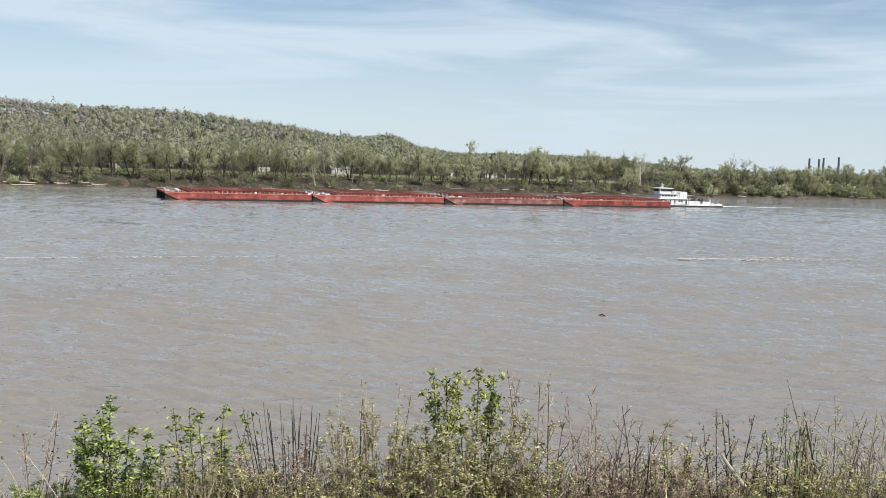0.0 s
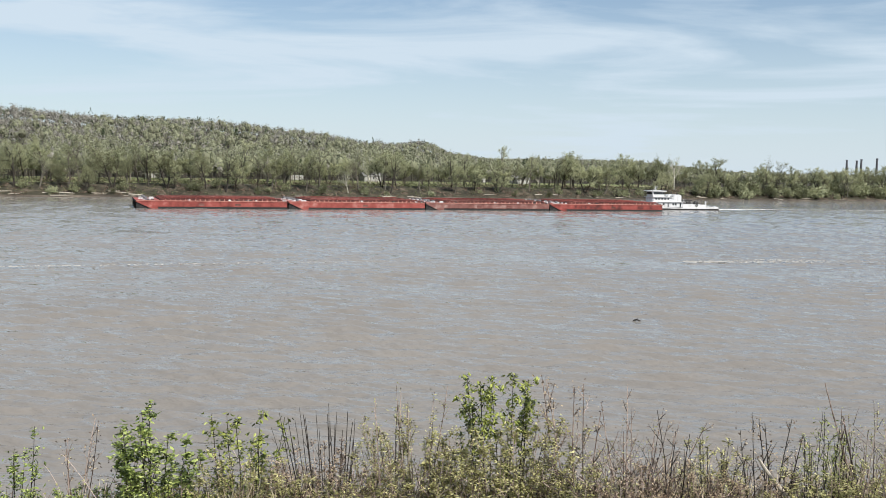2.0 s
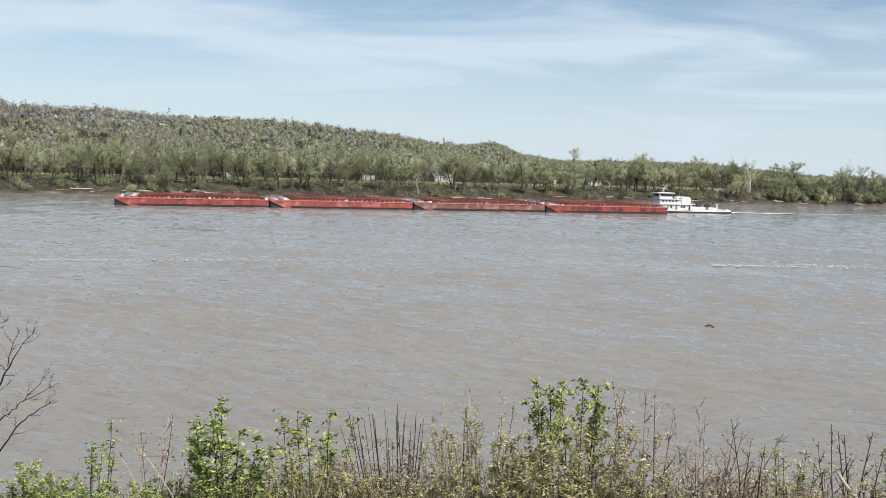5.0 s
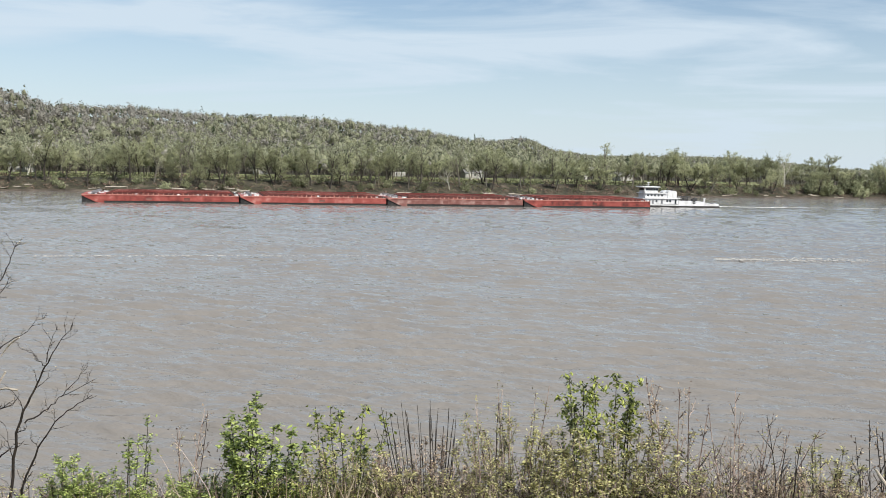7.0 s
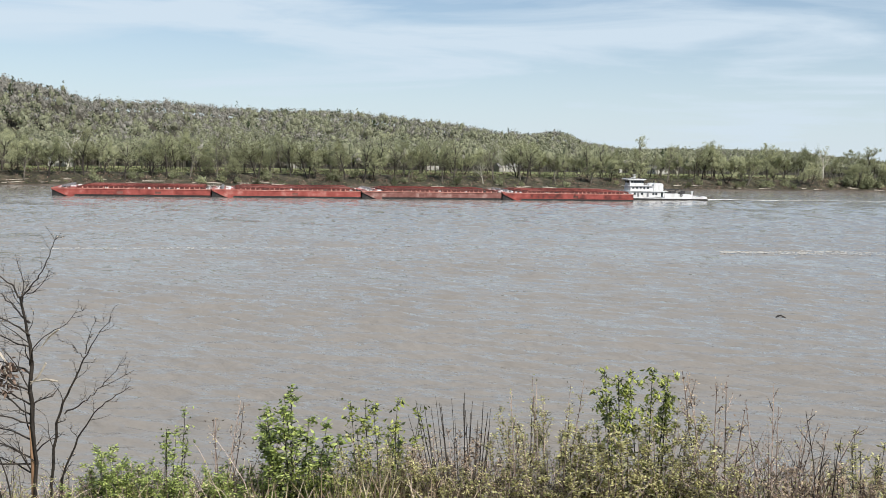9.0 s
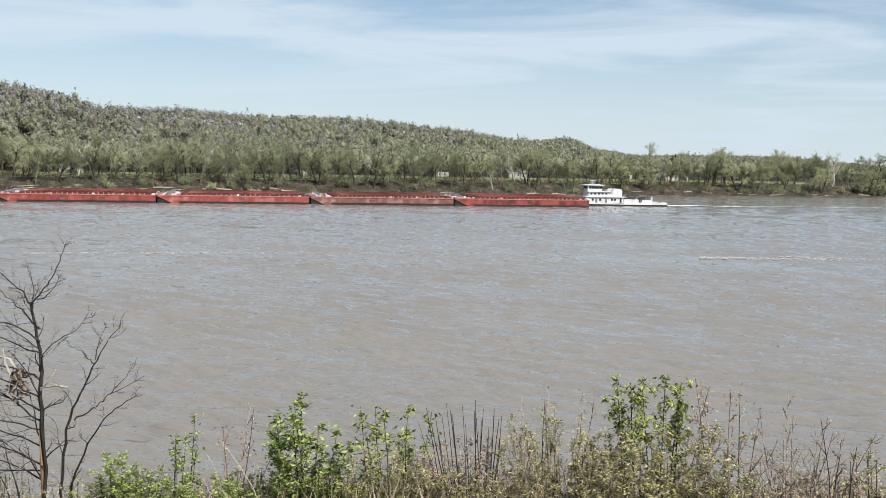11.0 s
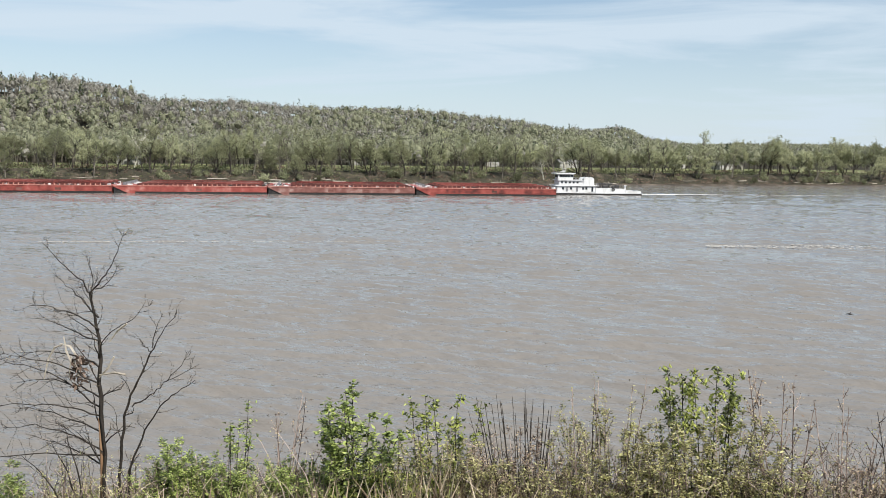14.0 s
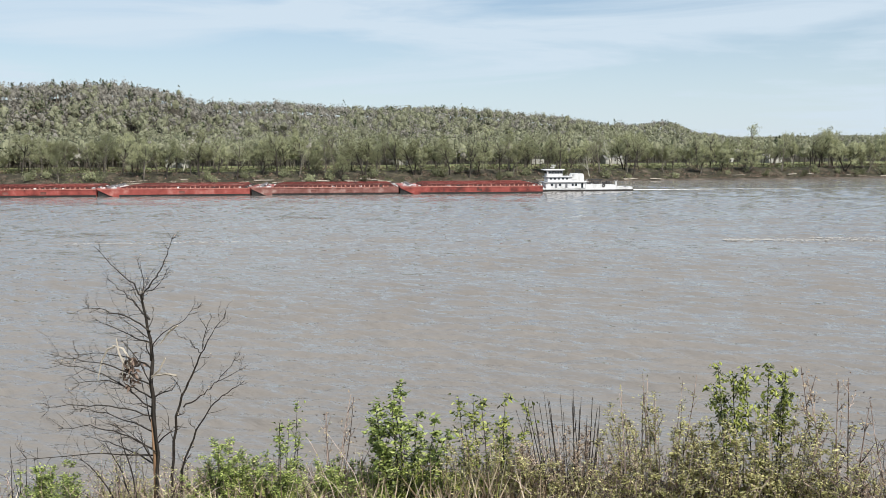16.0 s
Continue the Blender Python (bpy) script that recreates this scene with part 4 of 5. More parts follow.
def drift_logs():
    rng = random.Random(8)
    for i in range(46):
        s, n = rng.uniform(-190, 620), rng.uniform(1.0, 7.5)
        if i < 14:
            s = rng.uniform(-110, 40)
        p = BANK + ALONG * s + INLAND * n
        ob = thing("driftwood_log", "bleached driftwood log stranded on the mud bank", "log", "driftwood on the far bank")
        L, r = rng.uniform(4, 13), rng.uniform(0.18, 0.42)
        sh = Shape()
        bend = rng.uniform(-0.5, 0.5)
        sh.tube([(-L / 2, 0, 0), (-L / 6, bend, 0.05), (L / 6, bend, 0.1), (L / 2, 0, 0.25)], [r, r * 0.9, r * 0.75, r * 0.45], 7)
        for b in range(2):
            x = rng.uniform(-L / 3, L / 3)
            sh.tube([(x, 0, 0), (x + rng.uniform(-1, 1), rng.uniform(-1, 1), rng.uniform(0.6, 1.6))], [r * 0.4, r * 0.15], 5)
        part("log", sh, DRIFT, ob)
        ob.matrix_basis = pose(p.x, p.y, far_height(p.x, p.y) + r * 0.7, rng.uniform(-3, 3), rng.uniform(-4, 4), 29.4 + rng.gauss(0, 18))


drift_logs()


def house(x, y, w, d, h, turn, trailer):
    ob = thing("house" if not trailer else "camper_trailer", "small pale house with a grey gable roof beyond the trees" if not trailer else "white camper trailer parked on the meadow",
               "house" if not trailer else "trailer", "buildings on the far meadow")
    sh = Shape()
    if trailer:
        sh.box(-w / 2, -d / 2, 0.6, w / 2, d / 2, h, 0.25)
    else:
        sh.box(-w / 2, -d / 2, -0.4, w / 2, d / 2, h)
    part("wall", sh, SIDING, ob)
    if not trailer:
        rf = Shape()
        v = [(-w / 2 - 0.5, -d / 2 - 0.5, h - 0.1), (w / 2 + 0.5, -d / 2 - 0.5, h - 0.1), (w / 2 + 0.5, d / 2 + 0.5, h - 0.1), (-w / 2 - 0.5, d / 2 + 0.5, h - 0.1), (-w / 2 - 0.5, 0, h + d * 0.3), (w / 2 + 0.5, 0, h + d * 0.3)]
        rf.add(v, [(0, 1, 5, 4), (2, 3, 4, 5), (0, 4, 3), (1, 2, 5), (0, 3, 2, 1)])
        part("roof", rf, SHINGLE, ob)
    else:
        for wx in (-w * 0.3, w * 0.3):
            for wy in (-d * 0.4, d * 0.4):
                t = Shape()
                t.tube([(wx, wy - 0.12, 0.35), (wx, wy + 0.12, 0.35)], [0.36, 0.36], 10)
                part("wheel", t, RUBBER, ob)
    for k in range(3 if not trailer else 2):
        g = Shape()
        gx = -w / 2 + w * (k + 0.8) / (3.4 if not trailer else 2.6)
        g.box(gx - 0.5, -d / 2 - 0.04, h * 0.45, gx + 0.5, -d / 2 + 0.03, h * 0.8)
        part("window", g, GLASS, ob)
    ob.matrix_basis = pose(x, y, far_height(x, y), 0, 0, turn)


rng = random.Random(3)
for s, n, kind in ((-75, 96, 0), (150, 98, 1), (205, 104, 0), (285, 96, 1), (322, 102, 0), (60, 98, 1)):
    p = BANK + ALONG * s + INLAND * n
    house(p.x, p.y, 9.0 if kind else 13.0, 2.6 if kind else 8.0, 3.4 if kind else 3.6, 29.4 + rng.uniform(-12, 12), bool(kind))

for az, top in ((20.66, 0.82), (21.16, 0.80), (21.39, 0.87), (22.17, 0.93)):
    dist = 4200
    x, y = dist * math.sin(radians(az)), dist * math.cos(radians(az))
    ob = thing("chimney", "tall grey power-station chimney on the horizon", "chimney", "power-station chimneys", (x, y, 0))
    sh = Shape()
    height = EYE + dist * math.tan(radians(top))
    sh.tube([(0, 0, 0), (0, 0, height * 0.5), (0, 0, height)], [5.2, 4.4, 3.7], 14)
    part("shaft", sh, CONCRETE, ob)
    sh = Shape()
    sh.tube([(0, 0, height - 3), (0, 0, height - 2.8), (0, 0, height + 0.4)], [3.9, 4.3, 4.3], 14)
    part("crown_ring", sh, CONCRETE, ob)


# ---- shrubs on the near bank ----
def leafy(rng, leaves, p, count, length, droop, reach, slim=0.5):
    """Folded leaves set round one node."""
    for _ in range(count):
        a = rng.random() * 6.283
        out = Vector((math.cos(a), math.sin(a), rng.uniform(-0.2, 0.7) - droop)).normalized()
        side = out.cross(Vector((rng.gauss(0, 0.5), rng.gauss(0, 0.5), 1))).normalized()
        s = length * rng.uniform(0.55, 1.25)
        q = p + Vector((rng.gauss(0, reach), rng.gauss(0, reach), rng.gauss(0, reach)))
        leaves.leaf(q, out, side, s, s * slim, rng.uniform(0.05, 0.35))


def cane(rng, wood, nodes, p, d, length, radius, level, kids, angle, reach, bend, rise):
    """A stem that carries side shoots, and those their own; nodes collects (point, share of the way up, level)."""
    steps = 6 if level == 0 else (4 if level == 1 else 2)
    pts, d = [p.copy()], d.normalized()
    for i in range(steps):
        d = (d + Vector((rng.gauss(0, bend), rng.gauss(0, bend), rng.gauss(0, bend * 0.5) + rise * (level > 0)))).normalized()
        pts.append(pts[-1] + d * (length / steps))
    wood.tube(pts, [max(radius * (1 - 0.7 * i / steps), 0.0013) for i in range(steps + 1)], (5, 4, 3)[level], cap=False)
    for i in range(1, steps + 1):
        nodes.append((pts[i], i / steps, level))
        nodes.append((pts[i - 1].lerp(pts[i], rng.random()), (i - 0.5) / steps, level))
    if level < len(kids):
        turn = rng.random() * 6.283
        for k in range(kids[level]):
            t = 0.18 + 0.80 * (k + rng.random()) / kids[level]
            i = min(int(t * steps), steps - 1)
            q = pts[i].lerp(pts[i + 1], t * steps - i)
            ax = (pts[i + 1] - pts[i]).normalized()
            turn += 2.4 + rng.gauss(0, 0.4)
            side = ax.orthogonal().normalized()
            side.rotate(Matrix.Rotation(turn, 3, ax))
            w = angle * rng.uniform(0.7, 1.35)
            cane(rng, wood, nodes, q, ax * math.cos(w) + side * math.sin(w), length * reach * rng.uniform(0.5, 1.25) * (1.25 - 1.05 * t), radius * (0.62 - 0.2 * t), level + 1, kids, angle, reach, bend, rise)


def shrub(label, x, y, stems, bark, leaf_mat, seed, kids=(5, 2), angle=0.6, reach=0.3, thick=0.0045, bend=0.06, rise=0.03,
          leaf=0.03, per=1, leaf_from=0.2, droop=0.2, heads=0, slim=0.5, skip=0.25, kind="shrub"):
    """Stems given as (foot offset, tip x, tip height) from one root; leaves along them, and drooping heads at the tips."""
    rng = random.Random(seed)
    z0 = near_height(x, y) - 0.06
    ob = thing(kind, label, kind, "shrubs on the near bank", (x, y, z0))
    wood, leaves, nodes = Shape(), Shape(), []
    for foot, tip, top in stems:
        p = Vector((foot, rng.gauss(0, 0.07), 0.0))
        q = Vector((tip - x, p.y + rng.gauss(0, 0.10), top - z0))
        own = []
        cane(rng, wood, own, p, q - p, (q - p).length, thick * rng.uniform(0.95, 1.55), 0, kids, angle, reach, bend * 0.5, rise)
        end = own[10][0]
        if heads:
            for k in range(14):
                f = k / 13
                c = end + (own[6][0] - end) * 0.95 * f + Vector((rng.gauss(0, 0.036), rng.gauss(0, 0.036), 0.012))
                leafy(rng, leaves, c, heads, leaf * 1.15, 0.95, 0.018, slim)
        nodes += own
    for p, t, level in nodes:
        if per and t > leaf_from * (level == 0) and rng.random() > skip:
            leafy(rng, leaves, p, per, leaf * (0.75 + 0.35 * rng.random()), droop, 0.012, slim)
    part("stem", wood, bark, ob)
    if leaves.f:
        part("foliage", leaves, leaf_mat, ob)["kind"] = "stuff"
    return ob


def fan(rng, count, x, half, top, ragged=0.25, spread=0.45, z0=16.2):
    """Stems of one bush: feet close together, tips spread over its width, the outer ones shorter."""
    rows = []
    for i in range(count):
        u = (i + rng.random()) / count * 2 - 1
        rows.append((u * half * spread + rng.gauss(0, 0.02), x + u * half, z0 + (top - z0) * (1 - 0.12 * u * u) * rng.uniform(1 - ragged, 1.0)))
    return rows


def near_shrubs():
    rng = random.Random(21)
    # the tall green shrub with drooping heads and its olive skirt
    shrub("leafy green shrub with drooping fresh leaf heads", 0.24, 6.85, [(-0.12, -0.10, 17.50), (-0.06, 0.03, 17.52), (0.0, 0.17, 17.58), (0.04, 0.29, 17.59), (0.12, 0.45, 17.53), (0.08, 0.38, 17.40), (-0.1, -0.02, 17.36)],
          TWIG, LEAF_A, 1, (7, 2), 0.5, 0.2, 0.0062, 0.05, 0.03, 0.037, 2, 0.15, 0.5, 13, 0.45, 0.25)
    shrub("broad olive-green shrub with small leaves", 0.28, 6.78, fan(rng, 34, 0.28, 0.60, 17.38), PINK_TWIG, LEAF_C, 31, (7, 3), 0.5, 0.24, 0.004, 0.06, 0.03, 0.033, 2, 0.0, 0.2, 0, 0.45, 0.2)
    shrub("low olive shrub with small leaves", 0.05, 6.65, fan(rng, 26, 0.12, 0.62, 17.12), PINK_TWIG, LEAF_C, 32, (6, 3), 0.6, 0.28, 0.004, 0.07, 0.03, 0.033, 2, 0.0, 0.2, 0, 0.45, 0.2)
    # budding shrub beside it
    shrub("reddish budding shrub with slender forked twigs", 0.76, 6.86, [(-0.02, 0.60, 17.65), (0.0, 0.53, 17.62), (0.03, 0.72, 17.57), (0.06, 0.87, 17.52), (0.08, 0.92, 17.38), (-0.05, 0.58, 17.40)],
          PINK_TWIG, LEAF_D, 6, (7, 3), 0.55, 0.26, 0.0060, 0.07, 0.04, 0.024, 1, 0.35, 0.0, 1, 0.5, 0.35)
    # thin budding stems and grey-green growth
    shrub("thin budding stems between taller bushes", -0.52, 6.88, [(-0.1, -0.72, 17.47), (-0.04, -0.54, 17.43), (0.02, -0.44, 17.48), (0.1, -0.31, 17.40), (0.14, -0.19, 17.48), (0.0, -0.62, 17.33)],
          PINK_TWIG, LEAF_C, 5, (6, 2), 0.35, 0.18, 0.0048, 0.05, 0.04, 0.022, 1, 0.3, 0.0, 1, 0.5, 0.35)
    shrub("grey-green shrub of fine upright twigs", -0.42, 6.78, fan(rng, 34, -0.46, 0.42, 17.34), PINK_TWIG, LEAF_C, 37, (7, 3), 0.4, 0.24, 0.0036, 0.06, 0.04, 0.026, 2, 0.1, 0.1, 0, 0.4, 0.15)
    # straight dark stems
    shrub("leafless shrub of straight upright dark stems", -1.06, 6.88, [(u * 0.13, -1.15 + u * 0.30 + 0.02 * math.sin(9 * u), 17.31 - 0.08 * abs(u) - 0.07 * (k % 3)) for k, u in enumerate([i / 10.5 - 1 for i in range(22)])],
          TWIG, LEAF_C, 4, (4,), 0.35, 0.14, 0.0054, 0.02, 0.02, 0.02, 0)
    shrub("brown twiggy shrub in early bud", -0.98, 6.75, fan(rng, 24, -1.02, 0.48, 17.10), PINK_TWIG, LEAF_D, 38, (7, 3), 0.6, 0.28, 0.004, 0.08, 0.03, 0.026, 2, 0.1, 0.1, 0, 0.45, 0.3)
    # leafy twigs and the bright green shrub
    shrub("arching dark twigs with small green leaves", -1.72, 6.84, [(-0.05, -1.95, 17.20), (0.0, -1.86, 17.24), (0.03, -1.75, 17.18), (0.08, -1.62, 17.20), (0.12, -1.50, 17.10), (0.16, -1.42, 17.20), (0.10, -1.58, 16.98), (-0.02, -1.80, 17.02)],
          TWIG, LEAF_A, 3, (7, 3), 0.6, 0.26, 0.0058, 0.08, 0.02, 0.038, 2, 0.25, 0.25, 2, 0.5, 0.25)
    shrub("low olive-brown growth under leafy twigs", -1.62, 6.72, fan(rng, 24, -1.62, 0.44, 17.06), PINK_TWIG, LEAF_C, 39, (6, 3), 0.6, 0.3, 0.004, 0.08, 0.03, 0.028, 2, 0.1, 0.2, 0, 0.45, 0.25)
    shrub("dense bright green young shrub", -2.38, 6.84, [(-0.10, -2.68, 17.09), (-0.06, -2.55, 17.12), (-0.02, -2.35, 17.25), (0.0, -2.30, 17.18), (0.02, -2.20, 17.27), (0.08, -2.08, 17.08), (0.12, -1.98, 17.02), (-0.12, -2.62, 16.95), (0.05, -2.25, 17.0), (0.1, -2.12, 16.9), (-0.05, -2.45, 16.95)],
          TWIG, LEAF_B, 2, (9, 3), 0.7, 0.30, 0.0060, 0.08, 0.02, 0.044, 3, 0.1, 0.3, 1, 0.5, 0.2)
    # left: fans of budding twigs and yellow-green clumps
    shrub("reddish fan of bare twigs tipped with buds", -2.96, 6.86, [(-0.03, -2.90, 17.14), (0.0, -2.68, 17.15), (-0.04, -3.08, 16.97), (0.03, -2.65, 16.90), (-0.02, -3.00, 17.02), (0.01, -2.80, 17.02)],
          PINK_TWIG, LEAF_D, 13, (5, 2), 0.45, 0.2, 0.0052, 0.05, 0.03, 0.022, 1, 0.3, 0.0, 1, 0.55, 0.45)
    shrub("slender yellow-green shrub with leafy tips", -3.38, 6.85, [(0.0, -3.36, 17.05), (0.04, -3.26, 16.96), (-0.05, -3.45, 16.85), (0.06, -3.30, 16.80), (0.0, -3.40, 16.92)], TWIG, LEAF_B, 14, (6, 2), 0.5, 0.22, 0.0045, 0.05, 0.03, 0.034, 2, 0.3, 0.3, 1, 0.5, 0.2)
    for x, top, half, seed in ((-3.55, 16.70, 0.3, 41), (-3.05, 16.66, 0.3, 42), (-2.65, 16.74, 0.25, 43), (-5.55, 16.36, 0.28, 44), (-3.85, 16.74, 0.2, 45)):
        shrub("low yellow-green clump in dry grass", x, 6.75, fan(rng, 22, x, half, top, 0.3, 0.7, 15.95), PINK_TWIG, LEAF_B, seed, (6, 3), 0.6, 0.32, 0.0034, 0.07, 0.03, 0.031, 3, 0.0, 0.2, 0, 0.42, 0.15)
    shrub("bare upright stems at the edge of the bank", -5.92, 6.85, [(u * 0.08, -5.92 + u * 0.14, 16.46 - 0.06 * (k % 2)) for k, u in enumerate((-1, -0.5, -0.1, 0.3, 0.6, 1))], TWIG, LEAF_C, 16, (2,), 0.35, 0.2, 0.005, 0.02, 0.02, 0.02, 0)
    # right: pinkish twigs, small olive bush, dark shrub, willow and a leaning stem
    shrub("tangled pinkish twiggy shrub with tiny buds", 1.22, 6.85, [(-0.05, 1.05, 17.52), (-0.08, 0.98, 17.36), (0.0, 1.20, 17.43), (0.02, 1.28, 17.32), (0.06, 1.40, 17.40), (0.1, 1.50, 17.30), (-0.1, 1.10, 17.25), (0.12, 1.60, 17.30), (0.0, 1.33, 17.18)],
          PINK_TWIG, LEAF_D, 7, (8, 3), 0.6, 0.28, 0.0054, 0.09, 0.03, 0.018, 1, 0.3, 0.0, 0, 0.5, 0.45)
    shrub("dark forked stem among pinkish twigs", 1.46, 6.80, [(0.0, 1.40, 17.40), (0.02, 1.55, 17.28), (-0.02, 1.46, 17.16)], TWIG, LEAF_D, 51, (5, 3), 0.7, 0.3, 0.0065, 0.08, 0.02, 0.02, 1, 0.4, 0.0, 0, 0.5, 0.5)
    shrub("small olive-leaved shrub beside twiggy bushes", 1.76, 6.86, fan(rng, 14, 1.76, 0.24, 17.26), TWIG, LEAF_C, 8, (6, 3), 0.5, 0.26, 0.0042, 0.06, 0.03, 0.030, 2, 0.1, 0.1, 0, 0.4, 0.2)
    shrub("dark twiggy shrub with few buds", 2.16, 6.86, [(-0.03, 2.00, 17.38), (0.0, 2.11, 17.35), (0.03, 2.20, 17.26), (0.05, 2.34, 17.28), (-0.05, 1.96, 17.24), (0.06, 2.42, 17.22)], TWIG, LEAF_D, 9, (6, 3), 0.55, 0.26, 0.0062, 0.07, 0.03, 0.026, 1, 0.4, 0.0, 1, 0.5, 0.45)
    shrub("green willow-like shrub with narrow leaves", 2.60, 6.88, fan(rng, 18, 2.60, 0.18, 17.42, 0.3, 0.7), TWIG, LEAF_A, 10, (6, 2), 0.3, 0.2, 0.0042, 0.04, 0.05, 0.034, 1, 0.1, -0.3, 1, 0.25, 0.1)
    shrub("pale dead stem leaning over the bushes", 2.95, 6.84, [(0.05, 2.58, 17.60), (0.0, 2.68, 17.36)], PINK_TWIG, LEAF_D, 52, (4, 2), 0.5, 0.18, 0.0085, 0.04, 0.03, 0.02, 0)
    for x, top, seed in ((2.92, 17.48, 11), (3.28, 17.44, 53), (3.65, 17.36, 12)):
        shrub("grey-green twiggy shrub in bud", x, 6.9, fan(rng, 14, x, 0.26, top, 0.3, 0.6), PINK_TWIG, LEAF_C, seed, (7, 3), 0.4, 0.24, 0.0044, 0.06, 0.04, 0.022, 1, 0.2, 0.0, 0, 0.4, 0.3)
    # lower thickets along the crest
    for x, top, bark, leaf_mat, seed in ((1.10, 17.06, PINK_TWIG, LEAF_D, 61), (1.55, 17.04, PINK_TWIG, LEAF_D, 62), (2.00, 17.06, PINK_TWIG, LEAF_D, 63), (2.45, 17.14, TWIG, LEAF_C, 64), (2.85, 17.16, PINK_TWIG, LEAF_C, 65), (3.35, 17.14, TWIG, LEAF_C, 66), (0.68, 17.04, TWIG, LEAF_C, 67), (-0.75, 16.98, PINK_TWIG, LEAF_C, 68), (-1.30, 16.90, PINK_TWIG, LEAF_C, 69), (-2.0, 16.86, TWIG, LEAF_A, 70)):
        shrub("low thicket of fine twigs and small leaves", x, 6.62, fan(rng, 24, x, 0.36, top, 0.35, 0.9), bark, leaf_mat, seed, (6, 3), 0.65, 0.32, 0.0038, 0.09, 0.02, 0.029, 2, 0.0, 0.1, 0, 0.42, 0.25)
    for x in (-4.85, -4.2, -3.95):
        shrub("brown twiggy undergrowth beside a bare tree", x, 6.78, fan(rng, 14, x, 0.3, 16.58, 0.4, 0.8, 15.9), PINK_TWIG, LEAF_C, int(90 - x * 10), (5, 3), 0.6, 0.32, 0.0036, 0.08, 0.03, 0.024, 1, 0.1, 0.1, 0, 0.45, 0.4)


near_shrubs()


def fallen_stem():
    ob = thing("dead_log", "pale broken branch leaning in the bushes", "branch", "", (2.06, 6.70, near_height(2.06, 6.70)))
    sh = Shape()
    z = 17.06 - near_height(2.06, 6.70)
    sh.tube([(0.0, 0.05, z), (0.07, 0.02, z - 0.10), (0.17, -0.02, z - 0.22), (0.34, -0.06, z - 0.42), (0.6, -0.1, -0.05)], [0.009, 0.013, 0.015, 0.016, 0.018], 7)
    part("branch", sh, DRIFT, ob)


fallen_stem()


# ---- the bare tree ----
def bare_tree():
    rng = random.Random(44)
    x, y = -4.53, 6.85
    z0 = near_height(x, y) - 0.1
    ob = thing("bare_tree", "small leafless tree with flood debris caught in its branches", "tree", "", (x, y, z0))
    wood, buds = Shape(), Shape()

    def limb(pts, r0, r1, twigs, reach, lean=0.0):
        """One limb through points (x, height above the river, depth), with forked twigs on both sides."""
        pts = [Vector((px - x, dy, pz - z0)) for px, pz, dy in pts]
        fine = []
        for i, (a, b) in enumerate(zip(pts, pts[1:])):
            m0 = (b - pts[i - 1]) * 0.5 if i else b - a
            m1 = (pts[i + 2] - a) * 0.5 if i + 2 < len(pts) else b - a
            for k in range(4):
                t = k / 4
                fine.append(a * (2 * t ** 3 - 3 * t * t + 1) + m0 * (t ** 3 - 2 * t * t + t) + b * (3 * t * t - 2 * t ** 3) + m1 * (t ** 3 - t * t) + Vector((rng.gauss(0, 0.006), rng.gauss(0, 0.006), rng.gauss(0, 0.006))))
        fine.append(pts[-1])
        n = len(fine)
        wood.tube(fine, [r0 + (r1 - r0) * k / (n - 1) for k in range(n)], 6, cap=False)
        s = 1
        for k in range(int(twigs * 1.3)):
            t = 0.15 + 0.83 * (k + rng.random()) / twigs
            i = min(int(t * (n - 1)), n - 2)
            p, ax = fine[i], (fine[i + 1] - fine[i]).normalized()
            s = -s
            across = Vector((ax.z, 0, -ax.x)) * s
            d = (ax + across * rng.uniform(0.5, 1.2) + Vector((lean, rng.gauss(0, 0.5), 0.15))).normalized()
            L = reach * rng.uniform(0.4, 1.4) * (1.2 - 0.6 * t)
            rr = max((r0 + (r1 - r0) * t) * 0.42, 0.0021)
            shoot(p, d, L, rr, 0)

    def shoot(p, d, L, r, level):
        q = [p]
        for j in range(4):
            d = (d + Vector((rng.gauss(0, 0.20), rng.gauss(0, 0.2), rng.gauss(0.06, 0.16)))).normalized()
            q.append(q[-1] + d * L / 4)
        wood.tube(q, [r, r * 0.85, r * 0.7, r * 0.55, 0.0012], 4 if level == 0 else 3, cap=False)
        for j in (2, 4):
            leafy(rng, buds, q[j], 1, 0.011, 0.0, 0.003, 0.6)
        if level < 1 or (level < 2 and r > 0.0024):
            for j in range(1, 5):
                if rng.random() < 0.72:
                    d2 = (d + Vector((rng.choice((-1, 1)) * rng.uniform(0.4, 1.0), rng.gauss(0, 0.5), rng.uniform(-0.3, 0.7)))).normalized()
                    shoot(q[j], d2, L * rng.uniform(0.25, 0.55), max(r * 0.6, 0.0013), level + 1)

    # trunk, fork and the two tall side stems
    limb([(-4.57, z0, 0), (-4.57, 16.60, 0), (-4.58, 17.13, 0.02), (-4.585, 17.51, 0.02), (-4.65, 17.88, 0)], 0.024, 0.009, 9, 0.34)
    limb([(-4.53, z0, -0.03), (-4.52, 16.55, -0.04), (-4.55, 16.95, -0.03), (-4.575, 17.2, 0)], 0.014, 0.009, 3, 0.2)
    limb([(-4.65, 17.88, 0), (-4.56, 17.96, -0.02), (-4.46, 18.08, -0.04), (-4.36, 18.24, -0.05), (-4.29, 18.40, -0.05)], 0.008, 0.002, 8, 0.17)
    limb([(-4.65, 17.88, 0), (-4.74, 17.97, 0.03), (-4.92, 18.08, 0.06), (-5.16, 18.27, 0.1)], 0.008, 0.002, 8, 0.18)
